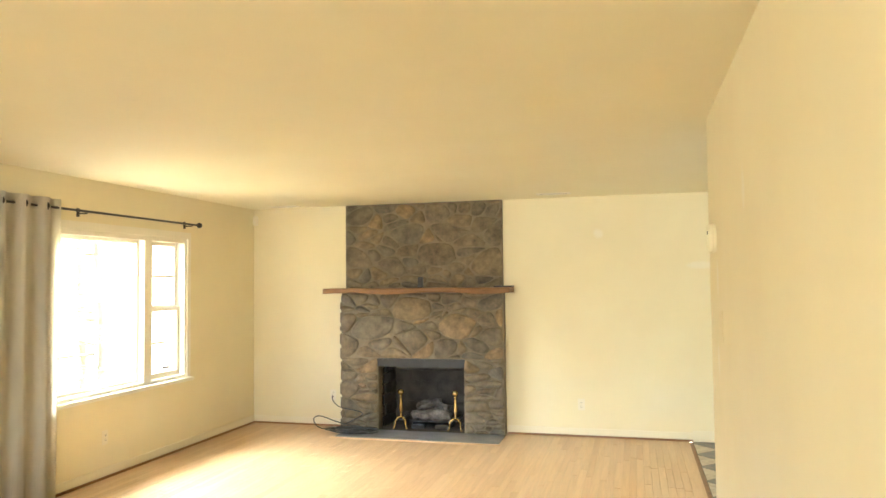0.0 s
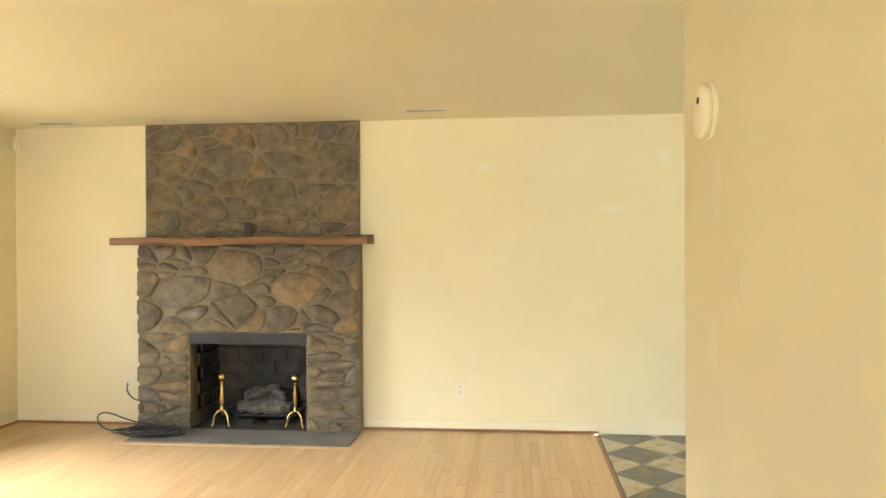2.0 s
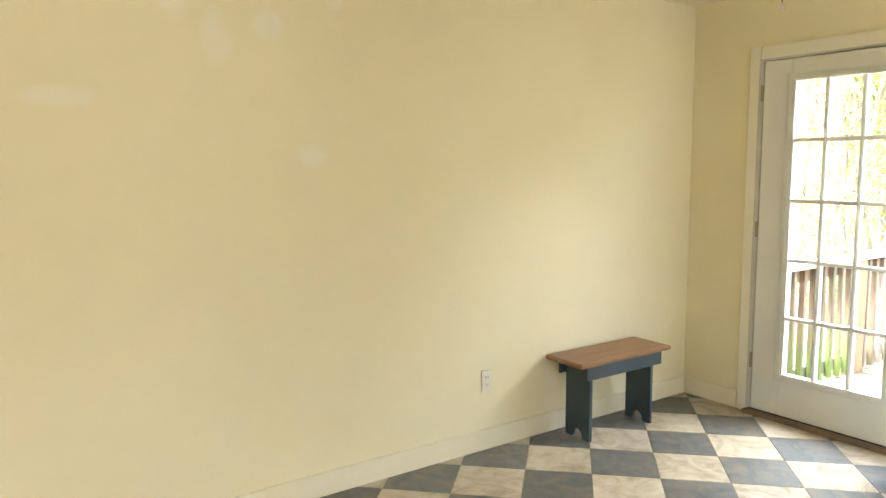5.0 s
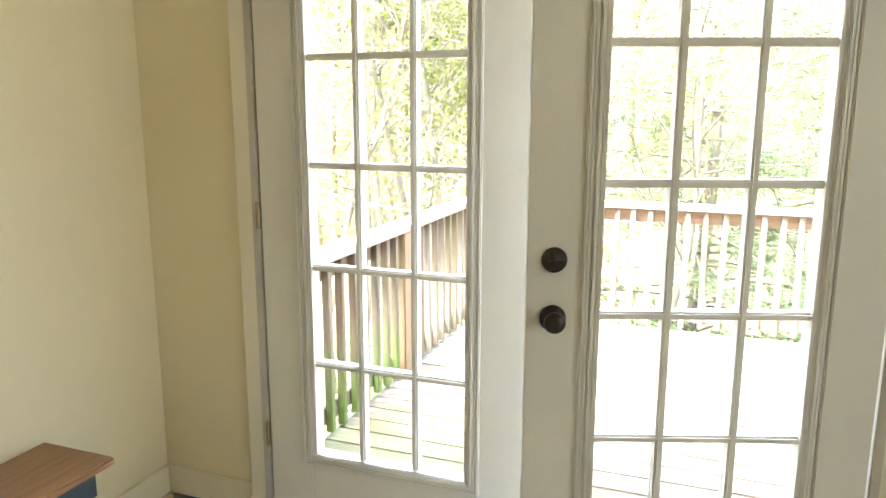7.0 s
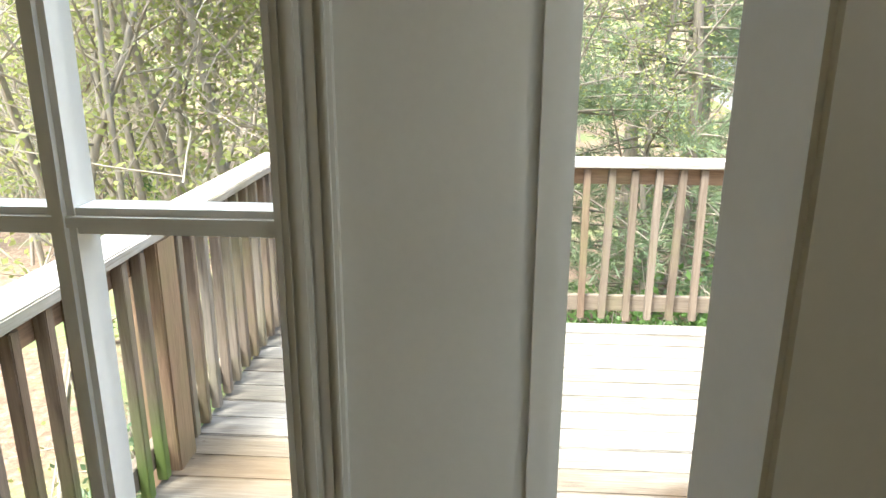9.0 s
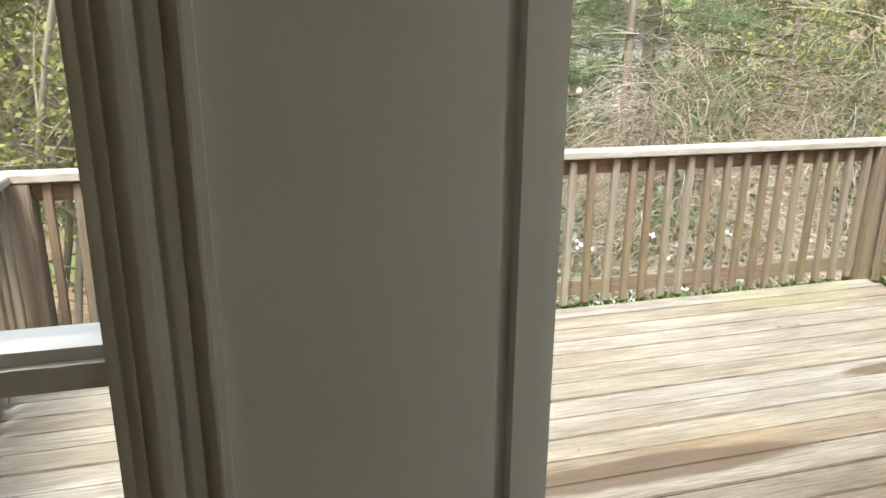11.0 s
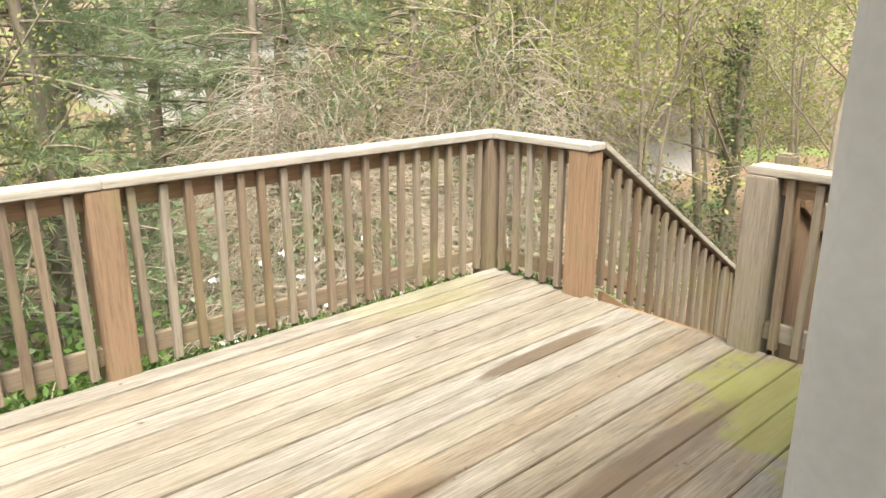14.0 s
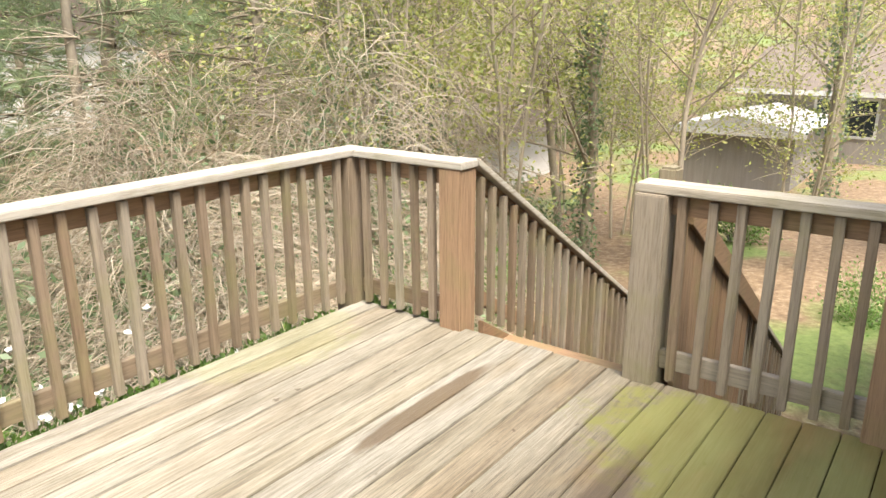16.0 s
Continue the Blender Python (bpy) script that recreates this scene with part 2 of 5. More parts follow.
def weathered(name, axis, rnd, deck=False, pale=False, tint=None):
    tones = [(0.15, 0.125, 0.088), (0.185, 0.168, 0.136), (0.165, 0.143, 0.104), (0.192, 0.178, 0.15), (0.15, 0.12, 0.08)]
    if not deck:
        tones = [(0.17, 0.125, 0.082), (0.25, 0.205, 0.15), (0.19, 0.128, 0.078), (0.285, 0.245, 0.19), (0.22, 0.168, 0.115)]
    if pale:
        tones = [(0.38, 0.345, 0.29), (0.44, 0.405, 0.345), (0.36, 0.315, 0.25)]
    if tint:
        tones = tint
    m, v = grain_wood(name, tones, axis, rnd, 2.3, 0.8, 0.6, deck)
    b = m.node_tree.nodes["Principled BSDF"]
    col = b.inputs["Base Color"].links[0].from_socket
    p = place(m)
    if deck:
        grey = ramp(m, tex(m, place(m, (1.6, 0.35, 1)), 2.2, 5, 0.6), [(0.38, (0, 0, 0)), (0.56, (0.8, 0.8, 0.8))])
        col = mix(m, grey, col, mix(m, 1.0, col, (1.27, 1.295, 1.34), "MULTIPLY"))
        streak = ramp(m, tex(m, place(m, (150, 4.5, 1)), 1.0, 5, 0.7, 0.6), [(0.36, (0.66, 0.64, 0.62)), (0.5, (1.0, 1.0, 1.0)), (0.64, (1.3, 1.3, 1.3))])
        col = mix(m, 1.0, col, streak, "MULTIPLY")
        blotch = ramp(m, tex(m, place(m, (5.0, 0.7, 1)), 2.2, 6, 0.72), [(0.34, (0.78, 0.74, 0.68)), (0.52, (1.05, 1.05, 1.05)), (0.68, (1.28, 1.29, 1.3))])
        col = mix(m, 1.0, col, blotch, "MULTIPLY")
        knot = ramp(m, tex(m, place(m, (1.0, 0.7, 1)), 21.0, 2, 0.5), [(0.72, (1.0, 1.0, 1.0)), (0.78, (0.5, 0.44, 0.38))])
        col = mix(m, 1.0, col, knot, "MULTIPLY")
        moss = calc(m, "MAXIMUM", spot(m, 5.8, 3.45, 0.8, 0.55, p, 0.75), calc(m, "MULTIPLY", spot(m, 8.25, 3.75, 0.35, 0.55, p, 0.6), 0.3))
        moss = calc(m, "MAXIMUM", moss, calc(m, "MULTIPLY", spot(m, 5.6, 7.4, 0.8, 0.75, p, 0.6), 0.6))
        col = mix(m, calc(m, "MULTIPLY", moss, 0.78), col, (0.19, 0.195, 0.045))
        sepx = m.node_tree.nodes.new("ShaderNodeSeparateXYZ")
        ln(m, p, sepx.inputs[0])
        # Patchy browner, darker tone that grows towards the house.
        brown_near = calc(m, "MULTIPLY", nd_range(m, sepx.outputs[0], 7.3, 5.9), nd_range(m, tex(m, place(m, (2.0, 0.5, 1)), 1.6, 4, 0.6), 0.3, 0.62))
        col = mix(m, calc(m, "MULTIPLY", brown_near, 0.85), col, mix(m, 1.0, col, (0.58, 0.46, 0.3), "MULTIPLY"))
        # Patchy paler tone that grows towards the outer rail.
        pale_far = calc(m, "MULTIPLY", nd_range(m, sepx.outputs[0], 6.6, 8.0), nd_range(m, tex(m, place(m, (6.0, 0.5, 1)), 1.8, 5, 0.65), 0.38, 0.6))
        col = mix(m, pale_far, col, mix(m, 1.0, col, (1.2, 1.215, 1.25), "MULTIPLY"))
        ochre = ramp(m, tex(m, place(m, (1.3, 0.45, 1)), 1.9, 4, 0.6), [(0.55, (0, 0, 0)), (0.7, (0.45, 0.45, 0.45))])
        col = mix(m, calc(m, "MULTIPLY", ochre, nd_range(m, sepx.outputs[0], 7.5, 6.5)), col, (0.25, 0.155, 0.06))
        wet = calc(m, "MAXIMUM", spot(m, 7.18, 3.8, 0.055, 0.5, p, 0.28), spot(m, 6.72, 5.58, 0.085, 0.75, p, 0.3))
        wet = calc(m, "MAXIMUM", wet, calc(m, "MULTIPLY", spot(m, 6.3, 4.3, 0.09, 0.7, p, 0.4), 0.8))
        col = mix(m, calc(m, "MULTIPLY", wet, 0.75), col, (0.085, 0.056, 0.03))
        ln(m, calc(m, "SUBTRACT", 0.8, calc(m, "MULTIPLY", wet, 0.5)), b.inputs["Roughness"])
    else:
        sep = m.node_tree.nodes.new("ShaderNodeSeparateXYZ")
        ln(m, p, sep.inputs[0])
        moss = calc(m, "MULTIPLY", ramp(m, tex(m, p, 3.2, 4, 0.6), [(0.48, (0, 0, 0)), (0.68, (0.4, 0.4, 0.4))]), 1.0)
        col = mix(m, moss, col, (0.2, 0.19, 0.07))
    ln(m, col, b.inputs["Base Color"])
    return m


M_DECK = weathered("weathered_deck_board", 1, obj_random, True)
M_CAPY = weathered("grey_cap_wood", 1, obj_random, pale=True)
M_CAPX = weathered("grey_cap_wood_cross", 0, obj_random, pale=True)
M_BIGPOST = weathered("brown_post_timber", 2, obj_random, tint=[(0.27, 0.16, 0.085), (0.3, 0.19, 0.11), (0.25, 0.165, 0.1)])
M_POST = weathered("weathered_post_wood", 2, obj_random)
def mossy_wood():
    m = weathered("mossy_baluster_wood", 2, obj_random)
    b = m.node_tree.nodes["Principled BSDF"]
    col = b.inputs["Base Color"].links[0].from_socket
    p = place(m)
    sep = m.node_tree.nodes.new("ShaderNodeSeparateXYZ")
    ln(m, p, sep.inputs[0])
    f = calc(m, "MULTIPLY", nd_range(m, calc(m, "ADD", sep.outputs[2], calc(m, "MULTIPLY", tex(m, p, 6.0, 4), 0.5)), 0.62, 0.2), 0.85)
    ln(m, mix(m, f, col, (0.13, 0.2, 0.03)), b.inputs["Base Color"])
    return m


M_MOSSPOST = mossy_wood()
BROWN_RAIL = [(0.24, 0.145, 0.08), (0.28, 0.18, 0.105)]
M_RAILY = weathered("weathered_rail_wood", 1, obj_random, tint=BROWN_RAIL)
M_RAILX = weathered("weathered_rail_wood_cross", 0, obj_random, tint=BROWN_RAIL)
M_LOWRAIL_Y = weathered("grey_bottom_rail_wood", 1, obj_random)
M_LOWRAIL_X = weathered("grey_bottom_rail_wood_cross", 0, obj_random)


def tile_mat(name, a, b, c):
    m = mat(name, a, 0.42)
    v = place(m)
    r = obj_random(m)
    off = m.node_tree.nodes.new("ShaderNodeVectorMath")
    ln(m, v, off.inputs[0])
    comb = m.node_tree.nodes.new("ShaderNodeCombineXYZ")
    for k in range(3):
        ln(m, calc(m, "MULTIPLY", r, 31.0 + 9 * k), comb.inputs[k])
    ln(m, comb.outputs[0], off.inputs[1])
    f = tex(m, off.outputs[0], 7, 6, 0.62, 1.3)
    return paint_to(m, ramp(m, f, [(0.32, a), (0.52, b), (0.7, c)]), None, f, 0.08, 0.002)


M_TILE_D = tile_mat("dark_slate_tile", (0.075, 0.08, 0.078), (0.125, 0.122, 0.108), (0.2, 0.155, 0.095))
M_TILE_L = tile_mat("tan_slate_tile", (0.3, 0.23, 0.145), (0.46, 0.385, 0.265), (0.54, 0.475, 0.36))
M_GROUT = mottled("tile_bed", (0.2, 0.17, 0.125), (0.26, 0.22, 0.165), 10, 0.8, 100, 0.1, 0.001)


def glass_mat():
    m = mat("window_glass", (1, 1, 1), 0.0)
    b = m.node_tree.nodes["Principled BSDF"]
    b.inputs["Transmission Weight"].default_value = 1.0
    b.inputs["IOR"].default_value = 1.02
    return m


M_GLASS = glass_mat()


def leafy(name, tones, rough=0.6):
    m = mat(name, tones[0], rough)
    col = ramp(m, island_random(m), [(i / (len(tones) - 1), c) for i, c in enumerate(tones)])
    big = ramp(m, tex(m, place(m), 0.6, 3), [(0.3, (0.7, 0.7, 0.7)), (0.7, (1.2, 1.2, 1.2))])
    c = mix(m, 1.0, col, big, "MULTIPLY")
    paint_to(m, c)
    t, mx = m.node_tree.nodes.new("ShaderNodeBsdfTranslucent"), m.node_tree.nodes.new("ShaderNodeMixShader")
    ln(m, c, t.inputs[0])
    mx.inputs[0].default_value = 0.5
    ln(m, m.node_tree.nodes["Principled BSDF"].outputs[0], mx.inputs[1])
    ln(m, t.outputs[0], mx.inputs[2])
    ln(m, mx.outputs[0], m.node_tree.nodes["Material Output"].inputs[0])
    return m


M_BARK = mottled("grey_brown_bark", (0.21, 0.17, 0.12), (0.36, 0.3, 0.215), 6, 0.95, 50, 0.8, 0.01, (1, 1, 0.25))
M_PALEBARK = mottled("pale_bark", (0.3, 0.25, 0.17), (0.42, 0.36, 0.27), 4, 0.9, 50, 0.4, 0.006, (1, 1, 0.3))
M_TWIG = leafy("dry_vine", [(0.5, 0.42, 0.31), (0.62, 0.54, 0.42), (0.42, 0.34, 0.24), (0.7, 0.63, 0.52)], 0.9)
M_NEEDLE = leafy("pine_needles", [(0.2, 0.26, 0.13), (0.27, 0.33, 0.16), (0.23, 0.285, 0.16), (0.32, 0.36, 0.17)])
M_BUD = leafy("young_yellow_green_leaves", [(0.34, 0.37, 0.1), (0.42, 0.42, 0.13), (0.28, 0.33, 0.1)])
M_IVY = leafy("ivy_leaves", [(0.13, 0.19, 0.09), (0.2, 0.27, 0.12), (0.26, 0.33, 0.18), (0.15, 0.21, 0.1)], 0.45)
M_SHRUB = leafy("bright_shrub_leaves", [(0.13, 0.23, 0.05), (0.19, 0.29, 0.07), (0.15, 0.25, 0.07)], 0.5)
M_GRASS = leafy("grass_tufts", [(0.1, 0.16, 0.03), (0.15, 0.2, 0.05)], 0.7)
M_PETAL = mat("white_petals", (0.8, 0.8, 0.76), 0.6)


def ground_mat():
    m = mat("leaf_litter_ground", (0.2, 0.15, 0.1), 0.95)
    p = place(m)
    f, g = tex(m, p, 9, 6, 0.7), tex(m, p, 0.35, 4, 0.6)
    litter = ramp(m, f, [(0.3, (0.1, 0.062, 0.035)), (0.5, (0.2, 0.13, 0.072)), (0.7, (0.32, 0.245, 0.16))])
    grass = ramp(m, f, [(0.3, (0.1, 0.14, 0.035)), (0.7, (0.22, 0.27, 0.08))])
    return paint_to(m, mix(m, ramp(m, g, [(0.5, (0, 0, 0)), (0.62, (1, 1, 1))]), litter, grass), None, f, 0.8, 0.05)


M_GROUND = ground_mat()
M_ROOF = mottled("grey_brown_shingle", (0.12, 0.092, 0.072), (0.18, 0.142, 0.112), 3, 0.9, 40, 0.5, 0.01)
M_BROWNWALL = mottled("brown_board_siding", (0.23, 0.2, 0.168), (0.3, 0.268, 0.23), 2, 0.85, 30, 0.4, 0.01, (6, 6, 0.5))
M_PALEWALL = mottled("pale_block_wall", (0.5, 0.48, 0.44), (0.62, 0.6, 0.55), 2, 0.8, 40, 0.2, 0.004)
M_PALEROOF = mottled("pale_metal_roof", (0.42, 0.41, 0.39), (0.52, 0.51, 0.49), 2, 0.5, 40, 0.1, 0.003)
M_DARKGLASS = mat("dark_window_glass", (0.03, 0.035, 0.04), 0.1)


# ---- building blocks ----
def box(bm, x0, x1, y0, y1, z0, z1, bevel=0.0):
    vs = [bm.verts.new((x, y, z)) for x in (x0, x1) for y in (y0, y1) for z in (z0, z1)]
    fs = [bm.faces.new([vs[i] for i in f]) for f in ((0, 1, 3, 2), (4, 6, 7, 5), (0, 4, 5, 1), (2, 3, 7, 6), (0, 2, 6, 4), (1, 5, 7, 3))]
    bmesh.ops.recalc_face_normals(bm, faces=fs)
    if bevel:
        edges = list({e for f in fs for e in f.edges})
        bmesh.ops.bevel(bm, geom=edges, offset=bevel, segments=2, affect="EDGES")


def boxes(*rows, bevel=0.0):
    bm = bmesh.new()
    for r in rows:
        b2 = bmesh.new()
        box(b2, *r, bevel=bevel)
        me = bpy.data.meshes.new("tmp")
        b2.to_mesh(me)
        bm.from_mesh(me)
        bpy.data.meshes.remove(me)
        b2.free()
    return bm


def lathe(profile, seg=20, centre=(0, 0, 0), axis="z"):
    """A turned shape: profile rows of radius and height."""
    bm = bmesh.new()
    rings = []
    for r, h in profile:
        ring = []
        for k in range(seg):
            a = 2 * math.pi * k / seg
            p = (r * math.cos(a), r * math.sin(a), h)
            p = p if axis == "z" else ((h, p[0], p[1]) if axis == "x" else (p[0], h, p[1]))
            ring.append(bm.verts.new(Vector(p) + Vector(centre)))
        rings.append(ring)
    for a, b in zip(rings, rings[1:]):
        for k in range(seg):
            bm.faces.new((a[k], a[(k + 1) % seg], b[(k + 1) % seg], b[k]))
    bm.faces.new(rings[0][::-1])
    bm.faces.new(rings[-1])
    bmesh.ops.recalc_face_normals(bm, faces=bm.faces)
    return bm


def tube(points, radius, seg=8):
    bm = bmesh.new()
    pts = [Vector(p) for p in points]
    rings = []
    for i, p in enumerate(pts):
        d = (pts[min(i + 1, len(pts) - 1)] - pts[max(i - 1, 0)]).normalized()
        u = d.orthogonal().normalized() if i == 0 else (rings_u - d * rings_u.dot(d)).normalized()
        rings_u = u
        w = d.cross(u)
        r = radius[i] if isinstance(radius, (list, tuple)) else radius
        rings.append([bm.verts.new(p + r * (math.cos(2 * math.pi * k / seg) * u + math.sin(2 * math.pi * k / seg) * w)) for k in range(seg)])
    for a, b in zip(rings, rings[1:]):
        for k in range(seg):
            bm.faces.new((a[k], a[(k + 1) % seg], b[(k + 1) % seg], b[k]))
    bm.faces.new(rings[0][::-1])
    bm.faces.new(rings[-1])
    return bm


def mesh_of(name, bm, material, smooth=False):
    me = bpy.data.meshes.new(name)
    bm.to_mesh(me)
    bm.free()
    me.materials.append(material)
    if smooth:
        me.polygons.foreach_set("use_smooth", [True] * len(me.polygons))
    return me


def part(name, bm, material, parent, label="", smooth=False):
    ob = new(name, mesh_of(name, bm, material, smooth))
    ob.parent = parent
    if label:
        tagged(ob, label)
    return ob


def solid(name, bm, material, label, category, kind="", group="", smooth=False):
    return tagged(new(name, mesh_of(name, bm, material, smooth)), label, category, group, kind)


def thing(name, label, category, at=(0, 0, 0), group="", kind=""):
    ob = new(name)
    ob.location = at
    ob.empty_display_size = 0.1
    return tagged(ob, label, category, group, kind)


def piece(name, me, parent, loc=(0, 0, 0)):
    ob = new(name, me)
    ob.parent = parent
    ob.location = loc
    return ob


# ---- large structure ----
DOOR_AJAR = 19.0
XL, YB, XR, CZ = -3.37, 8.2, 5.05, 2.44
FBX0, FBX1, FBZ = -1.81, -0.862, 0.77
solid("wall_north", boxes((XL - 0.16, FBX0, YB, YB + 0.16, 0, CZ), (FBX1, XR + 0.15, YB, YB + 0.16, 0, CZ), (FBX0, FBX1, YB, YB + 0.16, FBZ, CZ)),
      M_WALL, "cream painted plaster wall behind the stone fireplace", "wall", "structure")
WY0, WY1, WZ0, WZ1 = 4.14, 6.89, 0.683, 2.025
solid("wall_west", boxes((XL - 0.16, XL, -2.6, WY0, 0, CZ), (XL - 0.16, XL, WY1, YB, 0, CZ), (XL - 0.16, XL, WY0, WY1, 0, WZ0), (XL - 0.16, XL, WY0, WY1, WZ1, CZ)),
      M_WALL, "cream painted wall with a wide picture window", "wall", "structure")
DY0, DY1, DZ = 5.845, 7.75, 2.07
solid("wall_east", boxes((XR, XR + 0.15, 1.9, DY0, 0, CZ), (XR, XR + 0.15, DY1, YB, 0, CZ), (XR, XR + 0.15, DY0, DY1, DZ, CZ)),
      M_WALL, "cream painted wall around the glazed double doors", "wall", "structure")
solid("wall_partition", boxes((1.272, 1.395, -2.6, 4.79, 0, CZ)), M_WALL, "cream painted partition wall with patched spots", "wall", "structure")
# Neither wall is in view; their openings are invented for the fill lamps.
solid("wall_south", boxes((XL - 0.16, -2.3, -2.76, -2.6, 0, CZ), (-0.1, 1.31, -2.76, -2.6, 0, CZ), (-2.3, -0.1, -2.76, -2.6, 0, 1.1), (-2.3, -0.1, -2.76, -2.6, 2.4, CZ)), M_WALL, "unseen cream painted rear wall with an added opening for fill light", "wall", "structure")
solid("wall_dining_south", boxes((1.31, 2.6, 1.75, 1.9, 0, CZ), (3.8, XR + 0.15, 1.75, 1.9, 0, CZ), (2.6, 3.8, 1.75, 1.9, 0, 1.1), (2.6, 3.8, 1.75, 1.9, 2.1, CZ)), M_WALL, "unseen cream painted dining wall with an added opening for fill light", "wall", "structure")
solid("ceiling", boxes((XL - 0.16, XR + 0.15, -2.76, YB + 0.16, CZ, CZ + 0.12)), M_CEIL, "cream painted flat ceiling", "ceiling", "structure")
solid("subfloor", boxes((XL, 1.395, -2.6, YB, -0.1, -0.012)), M_SHOE, "dark joint bed under the oak strips", "floor", "structure")
solid("tile_bed", boxes((1.395, XR + 0.15, 1.9, YB, -0.1, -0.003), (1.28, 1.395, -2.6, 1.9, -0.1, -0.003)), M_GROUT, "tan bed under the checkered tiles", "floor", "structure")
solid("exterior_wall", boxes((XR + 0.15, XR + 0.19, 1.0, DY0 - 0.03, -3.2, 2.9), (XR + 0.15, XR + 0.19, DY1 + 0.03, 10.5, -3.2, 2.9),
                             (XR + 0.15, XR + 0.19, DY0 - 0.03, DY1 + 0.03, DZ + 0.03, 2.9), (XR + 0.15, XR + 0.19, DY0 - 0.03, DY1 + 0.03, -3.2, -0.14)),
      M_SIDING, "pale siding on the outside of the house", "wall", "structure")

# Unseen overhang, added to block direct sun at the picture window.
solid("sun_block_eave", boxes((XL - 0.95, XL - 0.16, -3.2, YB + 0.6, CZ + 0.1, CZ + 0.24), (XL - 0.98, XL - 0.95, -3.2, YB + 0.6, CZ + 0.05, CZ + 0.26)), M_SIDING, "unseen pale eave added to keep direct sun off the picture window", "eave", "structure")

# ---- windows and doors ----
def west_window():
    w = thing("window_1", "white painted picture window with a narrow double-hung side sash", "window", (XL, 5.5, WZ0), kind="structure")
    def p(name, bm, m, label=""):
        ob = part(name, bm, m, w, label)
        ob.matrix_parent_inverse = Matrix.Translation((-XL, -5.5, -WZ0))
        return ob
    a, b = XL - 0.13, XL + 0.002
    c = 0.055
    p("casing", boxes((XL, XL + 0.018, WY0 - c, WY1 + c, WZ1, WZ1 + c + 0.01), (XL, XL + 0.018, WY0 - c, WY0, WZ0, WZ1), (XL, XL + 0.018, WY1, WY1 + c, WZ0, WZ1), bevel=0.004), M_WHITE)
    p("window_sill", boxes((XL - 0.12, XL + 0.05, WY0 - c - 0.02, WY1 + c + 0.02, WZ0 - 0.035, WZ0), bevel=0.006), M_WHITE)
    p("window_frame", boxes((a, b, WY0, WY1, WZ1 - 0.04, WZ1), (a, b, WY0, WY1, WZ0, WZ0 + 0.03), (a, b, WY0, WY0 + 0.03, WZ0 + 0.03, WZ1 - 0.04), (a, b, WY1 - 0.03, WY1, WZ0 + 0.03, WZ1 - 0.04)), M_WHITE)
    for y in (6.32, 4.80):
        p("mullion", boxes((a, b, y - 0.055, y + 0.055, WZ0 + 0.03, WZ1 - 0.04), bevel=0.004), M_WHITE)
    fx0, fx1 = XL - 0.09, XL - 0.05
    for y0, y1 in ((6.375, 6.86), (4.17, 4.745)):
        for x0, z0, z1 in ((fx0, WZ0 + 0.03, 1.37), (fx0 - 0.03, 1.34, WZ1 - 0.04)):
            s = p("sash", boxes((x0, x0 + 0.035, y0, y1, z0, z0 + 0.05), (x0, x0 + 0.035, y0, y1, z1 - 0.035, z1), (x0, x0 + 0.035, y0, y0 + 0.04, z0 + 0.05, z1 - 0.035), (x0, x0 + 0.035, y1 - 0.04, y1, z0 + 0.05, z1 - 0.035),
                                (x0 + 0.008, x0 + 0.03, y0 + 0.04, y1 - 0.04, (z0 + z1) / 2 - 0.01, (z0 + z1) / 2 + 0.01)), M_WHITE, "narrow white double-hung sash")
            g = p("pane", boxes((x0 + 0.016, x0 + 0.02, y0 + 0.04, y1 - 0.04, z0 + 0.05, z1 - 0.035)), M_GLASS)
            g.visible_shadow = False
    p("latch", boxes((fx1 - 0.02, fx1 + 0.01, 6.62, 6.70, 0.79, 0.815), bevel=0.004), M_BRONZE, "small dark sash lift")
    g = p("pane", boxes((fx0, fx0 + 0.005, 4.855, 6.265, WZ0 + 0.06, WZ1 - 0.07)), M_GLASS)
    g.visible_shadow = False
    p("picture_frame_stop", boxes((fx0 - 0.01, fx0 + 0.03, 4.855, 6.265, WZ0 + 0.03, WZ0 + 0.06), (fx0 - 0.01, fx0 + 0.03, 4.855, 6.265, WZ1 - 0.07, WZ1 - 0.04), (fx0 - 0.01, fx0 + 0.03, 6.235, 6.265, WZ0 + 0.06, WZ1 - 0.07), (fx0 - 0.01, fx0 + 0.03, 4.855, 4.885, WZ0 + 0.06, WZ1 - 0.07)), M_WHITE)


west_window()


